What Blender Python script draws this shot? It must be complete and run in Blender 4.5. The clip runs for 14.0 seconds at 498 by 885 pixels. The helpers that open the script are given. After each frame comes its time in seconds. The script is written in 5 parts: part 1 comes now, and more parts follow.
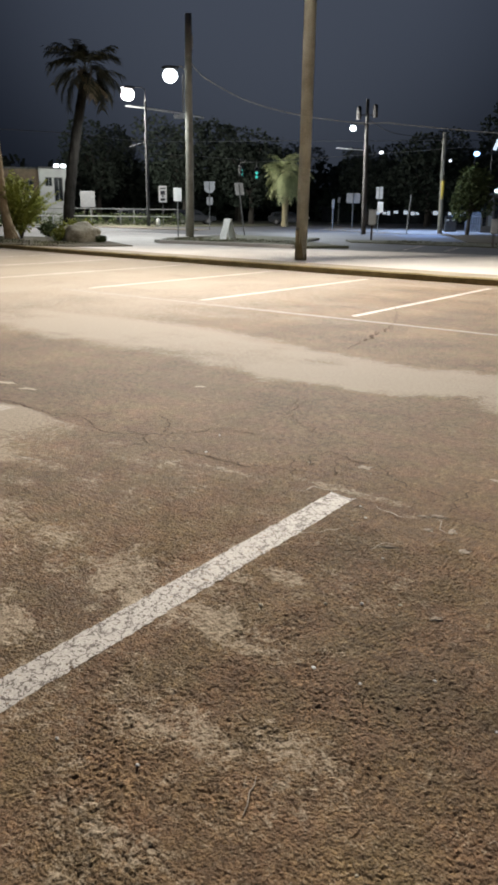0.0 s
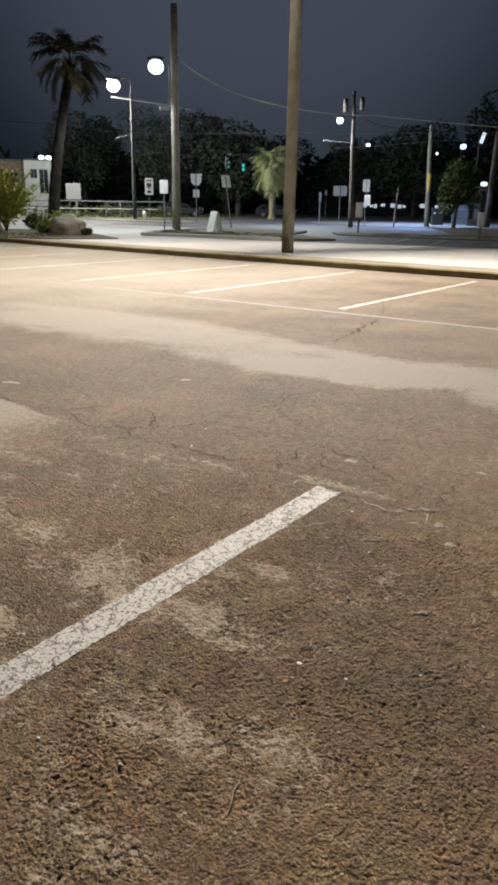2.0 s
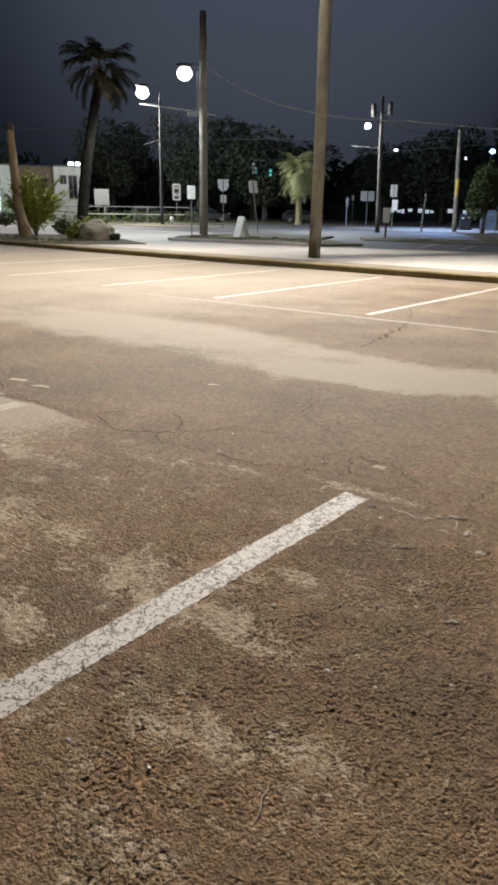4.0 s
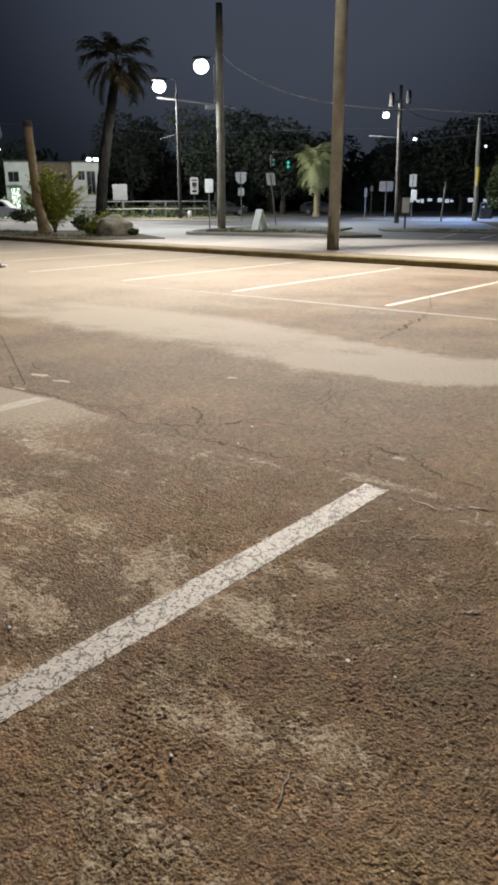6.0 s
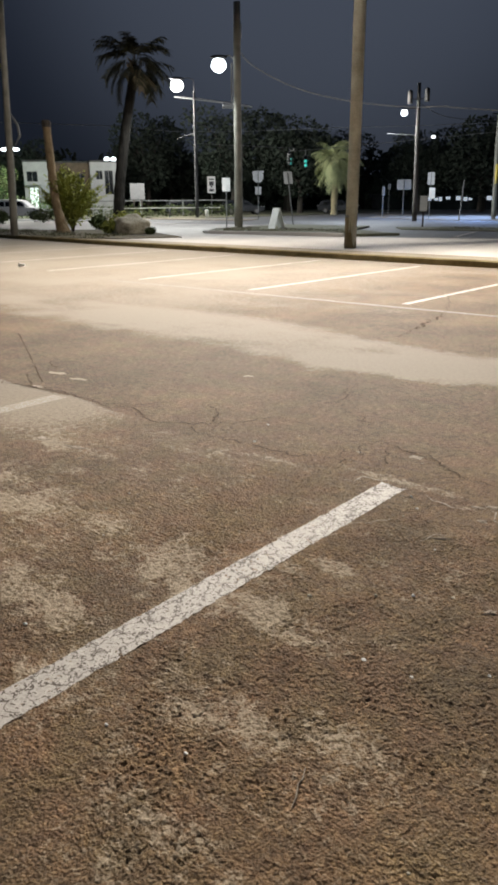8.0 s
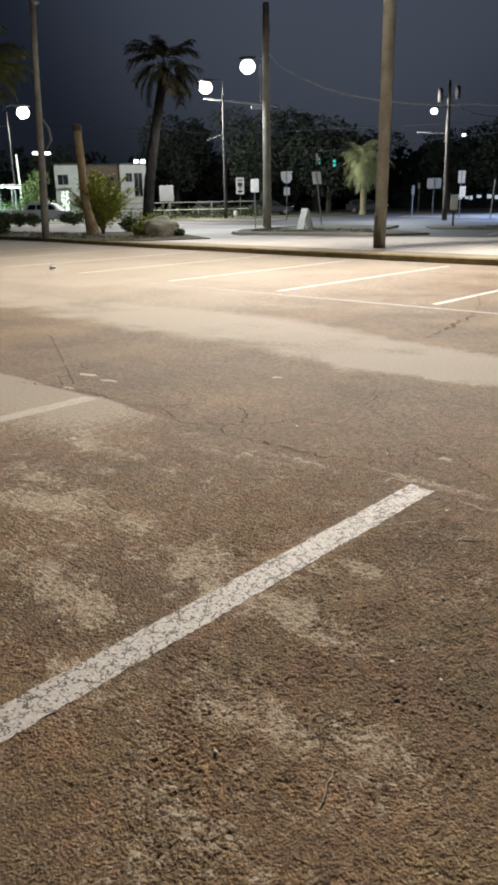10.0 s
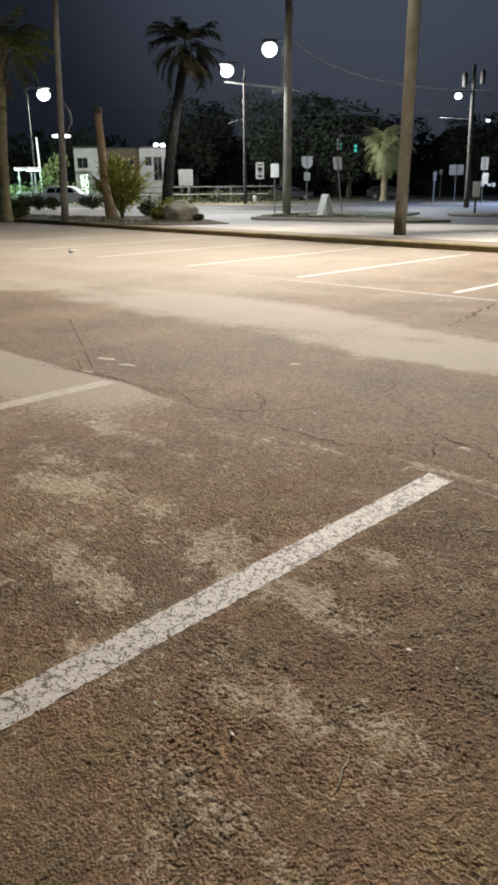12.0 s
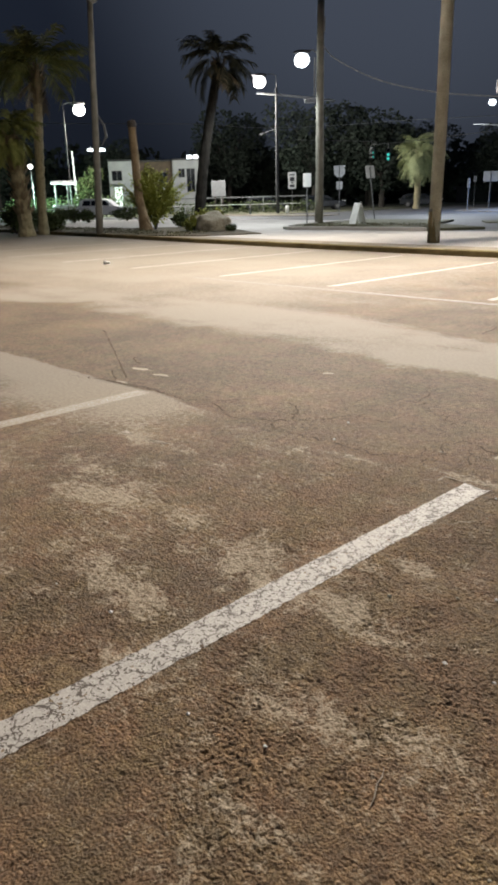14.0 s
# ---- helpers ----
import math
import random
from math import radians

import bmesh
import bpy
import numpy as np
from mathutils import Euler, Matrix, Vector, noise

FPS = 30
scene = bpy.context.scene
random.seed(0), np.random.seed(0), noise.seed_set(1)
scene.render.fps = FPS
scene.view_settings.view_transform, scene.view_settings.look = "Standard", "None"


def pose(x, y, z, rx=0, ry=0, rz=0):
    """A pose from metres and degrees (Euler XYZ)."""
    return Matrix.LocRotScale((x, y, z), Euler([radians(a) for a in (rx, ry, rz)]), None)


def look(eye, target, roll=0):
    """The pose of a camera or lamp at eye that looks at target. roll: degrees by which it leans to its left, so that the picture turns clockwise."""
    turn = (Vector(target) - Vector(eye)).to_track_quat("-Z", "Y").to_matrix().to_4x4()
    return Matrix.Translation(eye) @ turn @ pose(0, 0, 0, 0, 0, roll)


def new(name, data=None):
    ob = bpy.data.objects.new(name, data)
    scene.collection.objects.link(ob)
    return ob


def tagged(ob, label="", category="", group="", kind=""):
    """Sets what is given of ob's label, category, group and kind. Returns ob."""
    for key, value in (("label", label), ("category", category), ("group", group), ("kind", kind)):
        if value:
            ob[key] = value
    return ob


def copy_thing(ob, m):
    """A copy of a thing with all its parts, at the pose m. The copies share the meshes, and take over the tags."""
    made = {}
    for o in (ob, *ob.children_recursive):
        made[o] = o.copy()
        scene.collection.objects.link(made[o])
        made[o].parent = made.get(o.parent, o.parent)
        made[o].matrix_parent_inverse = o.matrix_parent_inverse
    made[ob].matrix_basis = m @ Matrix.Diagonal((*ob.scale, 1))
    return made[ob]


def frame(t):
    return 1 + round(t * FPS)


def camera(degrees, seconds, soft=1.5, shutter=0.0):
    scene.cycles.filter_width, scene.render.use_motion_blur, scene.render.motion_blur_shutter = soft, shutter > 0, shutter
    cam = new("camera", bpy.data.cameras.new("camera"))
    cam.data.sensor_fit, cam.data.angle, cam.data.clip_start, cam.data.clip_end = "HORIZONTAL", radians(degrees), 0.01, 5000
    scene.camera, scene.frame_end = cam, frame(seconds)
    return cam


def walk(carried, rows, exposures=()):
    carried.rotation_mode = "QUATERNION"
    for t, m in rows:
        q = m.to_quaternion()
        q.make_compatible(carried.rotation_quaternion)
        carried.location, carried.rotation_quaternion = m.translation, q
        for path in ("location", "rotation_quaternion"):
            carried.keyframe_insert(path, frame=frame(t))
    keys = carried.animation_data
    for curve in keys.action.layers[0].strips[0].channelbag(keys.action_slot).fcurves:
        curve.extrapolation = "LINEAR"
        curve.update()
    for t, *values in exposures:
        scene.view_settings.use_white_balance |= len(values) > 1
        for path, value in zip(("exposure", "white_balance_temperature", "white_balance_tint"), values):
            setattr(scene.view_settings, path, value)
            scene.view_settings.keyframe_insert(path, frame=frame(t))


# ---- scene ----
cam = camera(37.9, 14.0, soft=3.3)
PATH = [
    (0, (-0.363, -0.465, 1.326), (-1.51, 1.058, 0.724), 0.7),
    (0.5, (-0.363, -0.45, 1.322), (-1.492, 1.09, 0.727), 0.6),
    (1, (-0.364, -0.438, 1.322), (-1.465, 1.119, 0.719), 1.0),
    (1.5, (-0.365, -0.436, 1.321), (-1.45, 1.127, 0.704), 1.1),
    (2, (-0.371, -0.435, 1.318), (-1.488, 1.104, 0.699), 0.8),
    (2.5, (-0.387, -0.447, 1.32), (-1.551, 1.064, 0.715), 1.4),
    (3, (-0.387, -0.445, 1.318), (-1.547, 1.064, 0.705), 1.1),
    (5.5, (-0.378, -0.449, 1.32), (-1.58, 1.035, 0.725), -0.0),
    (6, (-0.375, -0.451, 1.318), (-1.588, 1.012, 0.693), -0.3),
    (6.5, (-0.383, -0.449, 1.311), (-1.621, 0.988, 0.677), -0.3),
    (7, (-0.39, -0.452, 1.312), (-1.622, 0.988, 0.672), -0.1),
    (7.5, (-0.38, -0.45, 1.315), (-1.629, 0.98, 0.684), -0.6),
    (8, (-0.379, -0.446, 1.311), (-1.625, 0.987, 0.684), -0.5),
    (8.5, (-0.385, -0.443, 1.305), (-1.649, 0.964, 0.655), -0.4),
    (9, (-0.375, -0.457, 1.314), (-1.658, 0.94, 0.68), -0.6),
    (11.5, (-0.368, -0.467, 1.323), (-1.693, 0.885, 0.678), -0.9),
    (12, (-0.38, -0.472, 1.319), (-1.707, 0.872, 0.66), -0.6),
    (12.5, (-0.38, -0.452, 1.311), (-1.698, 0.906, 0.664), -0.7),
    (13, (-0.372, -0.465, 1.32), (-1.701, 0.879, 0.668), -0.8),
    (13.5, (-0.373, -0.472, 1.325), (-1.721, 0.856, 0.678), -1.0),
    (14, (-0.382, -0.473, 1.323), (-1.777, 0.813, 0.689), -1.5),
]
walk(cam, [(t, look(eye, target, roll)) for t, eye, target, roll in PATH])


# ---- world: a night sky, faintly lit by the town ----
world = bpy.data.worlds.new("night_sky")
scene.world = world
world.use_nodes = True
wn, wl = world.node_tree.nodes, world.node_tree.links
wn.clear()
w_out, w_bg, w_ramp = wn.new("ShaderNodeOutputWorld"), wn.new("ShaderNodeBackground"), wn.new("ShaderNodeValToRGB")
w_geo, w_sep = wn.new("ShaderNodeTexCoord"), wn.new("ShaderNodeSeparateXYZ")
w_noise, w_mix = wn.new("ShaderNodeTexNoise"), wn.new("ShaderNodeMix")
w_mix.data_type = "RGBA"
w_mix.blend_type = "MULTIPLY"
w_mix.inputs[0].default_value = 0.5
w_noise.inputs["Scale"].default_value = 2.5
w_ramp.color_ramp.elements[0].position, w_ramp.color_ramp.elements[0].color = 0.0, (0.0105, 0.0135, 0.0205, 1)
w_ramp.color_ramp.elements[1].position, w_ramp.color_ramp.elements[1].color = 0.35, (0.0180, 0.0250, 0.044, 1)
w_low = w_ramp.color_ramp.elements.new(0.10)
w_low.color = (0.0125, 0.0162, 0.0260, 1)
wl.new(w_geo.outputs["Generated"], w_sep.inputs[0])
wl.new(w_geo.outputs["Generated"], w_noise.inputs["Vector"])
wl.new(w_sep.outputs["Z"], w_ramp.inputs[0])
wl.new(w_ramp.outputs["Color"], w_mix.inputs[6])
wl.new(w_noise.outputs["Fac"], w_mix.inputs[7])
# sky brightened round one direction, standing in for lamp haze and flare
w_dot, w_rng, w_add = wn.new("ShaderNodeVectorMath"), wn.new("ShaderNodeMapRange"), wn.new("ShaderNodeMix")
w_dot.operation = "DOT_PRODUCT"
w_dot.inputs[1].default_value = (-0.56, 0.76, 0.33)
w_rng.interpolation_type = "SMOOTHSTEP"
w_rng.inputs[1].default_value, w_rng.inputs[2].default_value = 0.91, 1.0
w_add.data_type, w_add.blend_type = "RGBA", "ADD"
w_add.inputs[7].default_value = (0.043, 0.050, 0.065, 1)
wl.new(w_geo.outputs["Generated"], w_dot.inputs[0])
wl.new(w_dot.outputs["Value"], w_rng.inputs[0])
wl.new(w_rng.outputs[0], w_add.inputs[0])
wl.new(w_mix.outputs[2], w_add.inputs[6])
wl.new(w_add.outputs[2], w_bg.inputs["Color"])
w_bg.inputs["Strength"].default_value = 1.0
wl.new(w_bg.outputs[0], w_out.inputs[0])


def point_lamp(name, place, watts, colour, radius=0.15):
    data = bpy.data.lights.new(name, "POINT")
    data.energy, data.color, data.shadow_soft_size = watts, colour, radius
    ob = new(name, data)
    ob.location = place
    return ob


def flood_lamp(name, place, target, watts, colour, size=0.5):
    data = bpy.data.lights.new(name, "AREA")
    data.shape, data.size, data.energy, data.color = "DISK", size, watts, colour
    ob = new(name, data)
    ob.matrix_basis = look(place, target)
    return ob


def street_light(name, place, watts, colour, cone=150, radius=0.25, blend=0.5):
    """A cut-off head: light falls downwards only."""
    data = bpy.data.lights.new(name, "SPOT")
    data.energy, data.color, data.shadow_soft_size = watts, colour, radius
    data.spot_size, data.spot_blend = radians(cone), blend
    ob = new(name, data)
    ob.matrix_basis = look(place, (place[0], place[1] + 0.01, 0))
    return ob


# the lamps of the place: a floodlight on the pole at the kerb, the street lamps behind it
flood_lamp("light_lot", (-11.9, 16.0, 11.0), (-6.4, 3.2, 0), 7800, (1.0, 0.915, 0.81), 0.45)
street_light("light_lot_spill", (-12.0, 15.9, 10.6), 3600, (1.0, 0.92, 0.83), 168, 0.2, 0.2)
point_lamp("light_street_a", (-50.6, 44.8, 9.6), 12000, (1.0, 0.97, 0.93), 0.25)
street_light("light_street_b", (-26.3, 25.0, 6.8), 1800, (0.9, 0.97, 1.0), 140)
point_lamp("light_street_c", (-26.8, 41.0, 5.9), 3600, (0.85, 0.92, 1.0), 0.25)
street_light("light_blue", (-25.0, 55.0, 5.6), 7000, (0.27, 0.47, 1.0), 165)
point_lamp("light_street_e", (-68.0, 42.8, 9.4), 7000, (1.0, 0.97, 0.9), 0.25)
point_lamp("light_kiosk", (-71.2, 37.2, 2.6), 4500, (0.6, 1.0, 0.8), 0.4)
point_lamp("light_flood", (-74.0, 57.0, 6.2), 700, (0.95, 1.0, 0.95), 0.2)


# ---- materials ----
def mat(name, a, b, scale=8.0, rough=0.8, bump=0.3, fine=60.0, metal=0.0, dist=0.01, vary=0.0, spec=0.5):
    """Two colours mixed by a coarse and a fine noise, with fine relief."""
    m = bpy.data.materials.new(name)
    m.use_nodes = True
    n, l = m.node_tree.nodes, m.node_tree.links
    bs = n["Principled BSDF"]
    tc = n.new("ShaderNodeTexCoord")
    n1, n2 = n.new("ShaderNodeTexNoise"), n.new("ShaderNodeTexNoise")
    n1.inputs["Scale"].default_value, n2.inputs["Scale"].default_value = scale, fine
    n1.inputs["Detail"].default_value, n2.inputs["Detail"].default_value = 6, 4
    l.new(tc.outputs["Object"], n1.inputs["Vector"])
    l.new(tc.outputs["Object"], n2.inputs["Vector"])
    add = n.new("ShaderNodeMath")
    add.operation = "MULTIPLY_ADD"
    add.inputs[1].default_value = 0.45
    l.new(n2.outputs["Fac"], add.inputs[0])
    half = n.new("ShaderNodeMath")
    half.operation = "MULTIPLY"
    half.inputs[1].default_value = 0.55
    l.new(n1.outputs["Fac"], half.inputs[0])
    l.new(half.outputs[0], add.inputs[2])
    ramp = n.new("ShaderNodeValToRGB")
    ramp.color_ramp.elements[0].position, ramp.color_ramp.elements[1].position = 0.36, 0.64
    ramp.color_ramp.elements[0].color, ramp.color_ramp.elements[1].color = (*a, 1), (*b, 1)
    l.new(add.outputs[0], ramp.inputs[0])
    colour = ramp.outputs[0]
    if vary:
        info, hsv, mr = n.new("ShaderNodeObjectInfo"), n.new("ShaderNodeHueSaturation"), n.new("ShaderNodeMapRange")
        mr.inputs[3].default_value, mr.inputs[4].default_value = 1 - vary, 1 + vary
        l.new(info.outputs["Random"], mr.inputs[0])
        l.new(mr.outputs[0], hsv.inputs["Value"])
        l.new(colour, hsv.inputs["Color"])
        colour = hsv.outputs[0]
    l.new(colour, bs.inputs["Base Color"])
    bs.inputs["Roughness"].default_value, bs.inputs["Metallic"].default_value = rough, metal
    bs.inputs["Specular IOR Level"].default_value = spec
    if bump:
        bp = n.new("ShaderNodeBump")
        bp.inputs["Strength"].default_value, bp.inputs["Distance"].default_value = bump, dist
        l.new(add.outputs[0], bp.inputs["Height"])
        l.new(bp.outputs[0], bs.inputs["Normal"])
    return m


def glow(name, colour, strength):
    m = bpy.data.materials.new(name)
    m.use_nodes = True
    bs = m.node_tree.nodes["Principled BSDF"]
    bs.inputs["Base Color"].default_value = (*colour, 1)
    bs.inputs["Emission Color"].default_value = (*colour, 1)
    bs.inputs["Emission Strength"].default_value = strength
    return m


def asphalt_material():
    """Worn asphalt with coarse aggregate; the attribute 'sand' says where fine sand has drifted over it."""
    m = bpy.data.materials.new("worn_asphalt")
    m.use_nodes = True
    n, l = m.node_tree.nodes, m.node_tree.links
    bs = n["Principled BSDF"]
    tc = n.new("ShaderNodeTexCoord")

    def tex(kind, scale, detail=4):
        t = n.new("ShaderNodeTex" + kind)
        t.inputs["Scale"].default_value = scale
        if kind == "Noise":
            t.inputs["Detail"].default_value = detail
        l.new(tc.outputs["Object"], t.inputs["Vector"])
        return t

    def ramp(src, p0, c0, p1, c1):
        r = n.new("ShaderNodeValToRGB")
        r.color_ramp.elements[0].position, r.color_ramp.elements[1].position = p0, p1
        r.color_ramp.elements[0].color, r.color_ramp.elements[1].color = (*c0, 1), (*c1, 1)
        l.new(src, r.inputs[0])
        return r.outputs[0]

    def mix(f, a, b, mode="MIX"):
        x = n.new("ShaderNodeMix")
        x.data_type, x.blend_type = "RGBA", mode
        for src, i in ((f, 0), (a, 6), (b, 7)):
            if isinstance(src, (int, float)):
                x.inputs[i].default_value = src
            else:
                l.new(src, x.inputs[i])
        return x.outputs[2]

    def calc(op, a, b):
        x = n.new("ShaderNodeMath")
        x.operation = op
        for src, i in ((a, 0), (b, 1)):
            if isinstance(src, (int, float)):
                x.inputs[i].default_value = src
            else:
                l.new(src, x.inputs[i])
        return x.outputs[0]

    stones = tex("Voronoi", 105.0)
    grit = tex("Noise", 160.0, 5)
    patch = tex("Noise", 1.1, 8)
    blot = tex("Noise", 7.0, 6)
    stone = ramp(stones.outputs["Color"], 0.1, (0.122, 0.092, 0.064), 0.95, (0.300, 0.250, 0.200))
    base = mix(ramp(grit.outputs["Fac"], 0.35, (0.3, 0.3, 0.3), 0.7, (1, 1, 1)), ramp(grit.outputs["Fac"], 0.3, (0.085, 0.067, 0.050), 0.7, (0.175, 0.138, 0.102)), stone)
    warp = n.new("ShaderNodeMix")
    warp.data_type, warp.blend_type = "RGBA", "ADD"
    warp.inputs[0].default_value = 0.03
    wob = tex("Noise", 30.0, 3)
    l.new(tc.outputs["Object"], warp.inputs[6])
    l.new(wob.outputs["Color"], warp.inputs[7])
    gaps = n.new("ShaderNodeTexVoronoi")
    gaps.feature = "DISTANCE_TO_EDGE"
    gaps.inputs["Scale"].default_value = 52.0
    l.new(warp.outputs[2], gaps.inputs["Vector"])
    binder = calc("MULTIPLY", ramp(gaps.outputs["Distance"], 0.02, (1, 1, 1), 0.16, (0, 0, 0)), ramp(blot.outputs["Fac"], 0.38, (0.1, 0.1, 0.1), 0.6, (0.58, 0.58, 0.58)))
    tar = n.new("ShaderNodeRGB")
    tar.outputs[0].default_value = (0.052, 0.037, 0.024, 1)
    base = mix(binder, base, tar.outputs[0])
    base = mix(0.75, base, ramp(patch.outputs["Fac"], 0.3, (0.66, 0.615, 0.54), 0.7, (1.31, 1.19, 0.99)), "MULTIPLY")
    tint = tex("Noise", 5.0, 6)
    base = mix(0.8, base, ramp(tint.outputs["Fac"], 0.38, (1.055, 0.955, 0.93), 0.62, (0.95, 1.01, 0.88)), "MULTIPLY")
    base = mix(0.65, base, ramp(blot.outputs["Fac"], 0.35, (0.7, 0.68, 0.66), 0.65, (1.22, 1.19, 1.12)), "MULTIPLY")
    mottle = tex("Noise", 26.0, 5)
    base = mix(0.7, base, ramp(mottle.outputs["Fac"], 0.36, (0.70, 0.68, 0.67), 0.66, (1.34, 1.30, 1.24)), "MULTIPLY")
    sand_at = n.new("ShaderNodeAttribute")
    sand_at.attribute_name = "sand"
    break_up = tex("Noise", 40.0, 8)
    # grain, sand and base tint shift with distance from near the viewpoint
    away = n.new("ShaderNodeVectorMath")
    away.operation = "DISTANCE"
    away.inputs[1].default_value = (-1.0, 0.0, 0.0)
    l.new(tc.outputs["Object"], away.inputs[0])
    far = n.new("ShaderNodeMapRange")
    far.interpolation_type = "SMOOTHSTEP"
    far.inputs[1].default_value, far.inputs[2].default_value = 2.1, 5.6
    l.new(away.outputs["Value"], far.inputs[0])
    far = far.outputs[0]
    amount = calc("SUBTRACT", 1.45, calc("MULTIPLY", far, 1.2))
    s = calc("ADD", sand_at.outputs["Fac"], calc("MULTIPLY", calc("SUBTRACT", break_up.outputs["Fac"], 0.5), amount))
    s = calc("ADD", s, calc("MULTIPLY", calc("SUBTRACT", grit.outputs["Fac"], 0.5), amount))
    # fine sand caught along winding threads
    thread = tex("Noise", 13.0, 5)
    along = calc("SUBTRACT", 1.0, calc("MINIMUM", calc("MULTIPLY", calc("ABSOLUTE", calc("SUBTRACT", thread.outputs["Fac"], 0.5), 0.0), 26.0), 1.0))
    s = calc("ADD", s, calc("MULTIPLY", along, calc("MULTIPLY", calc("MINIMUM", sand_at.outputs["Fac"], 0.6), 1.1)))
    # tint balanced by that distance alone: browner close by, greyer far off
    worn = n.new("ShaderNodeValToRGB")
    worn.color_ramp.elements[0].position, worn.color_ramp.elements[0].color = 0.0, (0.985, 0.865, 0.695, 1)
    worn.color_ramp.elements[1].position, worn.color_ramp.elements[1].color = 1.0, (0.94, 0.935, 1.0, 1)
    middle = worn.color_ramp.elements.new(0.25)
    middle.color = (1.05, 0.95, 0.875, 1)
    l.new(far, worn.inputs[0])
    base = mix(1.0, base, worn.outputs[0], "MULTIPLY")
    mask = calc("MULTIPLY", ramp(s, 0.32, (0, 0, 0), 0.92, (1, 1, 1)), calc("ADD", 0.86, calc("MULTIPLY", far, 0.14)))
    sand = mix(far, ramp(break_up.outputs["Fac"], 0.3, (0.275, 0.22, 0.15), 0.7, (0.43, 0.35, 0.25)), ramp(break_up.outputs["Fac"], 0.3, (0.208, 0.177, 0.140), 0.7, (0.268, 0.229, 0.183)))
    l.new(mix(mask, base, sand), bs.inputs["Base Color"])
    bs.inputs["Roughness"].default_value = 0.85
    bs.inputs["Specular IOR Level"].default_value = 0.4
    h = calc("ADD", calc("MULTIPLY", stones.outputs["Distance"], -0.7), grit.outputs["Fac"])
    bp = n.new("ShaderNodeBump")
    bp.inputs["Distance"].default_value = 0.012
    l.new(calc("SUBTRACT", 0.6, calc("MULTIPLY", mask, 0.3)), bp.inputs["Strength"])
    l.new(h, bp.inputs["Height"])
    l.new(bp.outputs[0], bs.inputs["Normal"])
    return m


def paint_material(name, wear, scale, under=(0.12, 0.098, 0.078, 1)):
    """White road paint, cracked along a network and worn to the asphalt in places."""
    m = bpy.data.materials.new(name)
    m.use_nodes = True
    n, l = m.node_tree.nodes, m.node_tree.links
    bs = n["Principled BSDF"]
    tc = n.new("ShaderNodeTexCoord")
    warp = n.new("ShaderNodeTexNoise")
    warp.inputs["Scale"].default_value = scale * 2.2
    warp.inputs["Detail"].default_value = 5
    l.new(tc.outputs["Object"], warp.inputs["Vector"])
    va = n.new("ShaderNodeMix")
    va.data_type, va.blend_type = "RGBA", "ADD"
    va.inputs[0].default_value = 0.09
    l.new(tc.outputs["Object"], va.inputs[6])
    l.new(warp.outputs["Color"], va.inputs[7])
    vor = n.new("ShaderNodeTexVoronoi")
    vor.feature = "DISTANCE_TO_EDGE"
    vor.inputs["Scale"].default_value = scale
    l.new(va.outputs[2], vor.inputs["Vector"])
    fine = n.new("ShaderNodeTexNoise")
    fine.inputs["Scale"].default_value, fine.inputs["Detail"].default_value = 78, 6
    l.new(tc.outputs["Object"], fine.inputs["Vector"])
    big = n.new("ShaderNodeTexNoise")
    big.inputs["Scale"].default_value = 3.0
    l.new(tc.outputs["Object"], big.inputs["Vector"])
    # crack: where the edge distance is small; wear: where the fine noise is high
    width = n.new("ShaderNodeMath")
    width.operation = "MULTIPLY"
    width.inputs[1].default_value = 0.068
    l.new(big.outputs["Fac"], width.inputs[0])
    crack = n.new("ShaderNodeMath")
    crack.operation = "LESS_THAN"
    l.new(vor.outputs["Distance"], crack.inputs[0])
    l.new(width.outputs[0], crack.inputs[1])
    worn = n.new("ShaderNodeMath")
    worn.operation = "GREATER_THAN"
    worn.inputs[1].default_value = wear
    l.new(fine.outputs["Fac"], worn.inputs[0])
    either = n.new("ShaderNodeMath")
    either.operation = "MAXIMUM"
    l.new(crack.outputs[0], either.inputs[0])
    l.new(worn.outputs[0], either.inputs[1])
    ramp = n.new("ShaderNodeValToRGB")
    ramp.color_ramp.elements[0].color, ramp.color_ramp.elements[1].color = (0.34, 0.308, 0.275, 1), (0.52, 0.485, 0.44, 1)
    ramp.color_ramp.elements[0].position, ramp.color_ramp.elements[1].position = 0.3, 0.65
    l.new(fine.outputs["Fac"], ramp.inputs[0])
    mx = n.new("ShaderNodeMix")
    mx.data_type = "RGBA"
    mx.inputs[7].default_value = under
    l.new(either.outputs[0], mx.inputs[0])
    l.new(ramp.outputs[0], mx.inputs[6])
    l.new(mx.outputs[2], bs.inputs["Base Color"])
    bs.inputs["Roughness"].default_value = 0.7
    bp = n.new("ShaderNodeBump")
    bp.inputs["Strength"].default_value, bp.inputs["Distance"].default_value = 0.4, 0.005
    sub = n.new("ShaderNodeMath")
    sub.operation = "SUBTRACT"
    l.new(fine.outputs["Fac"], sub.inputs[0])
    l.new(either.outputs[0], sub.inputs[1])
    l.new(sub.outputs[0], bp.inputs["Height"])
    l.new(bp.outputs[0], bs.inputs["Normal"])
    return m


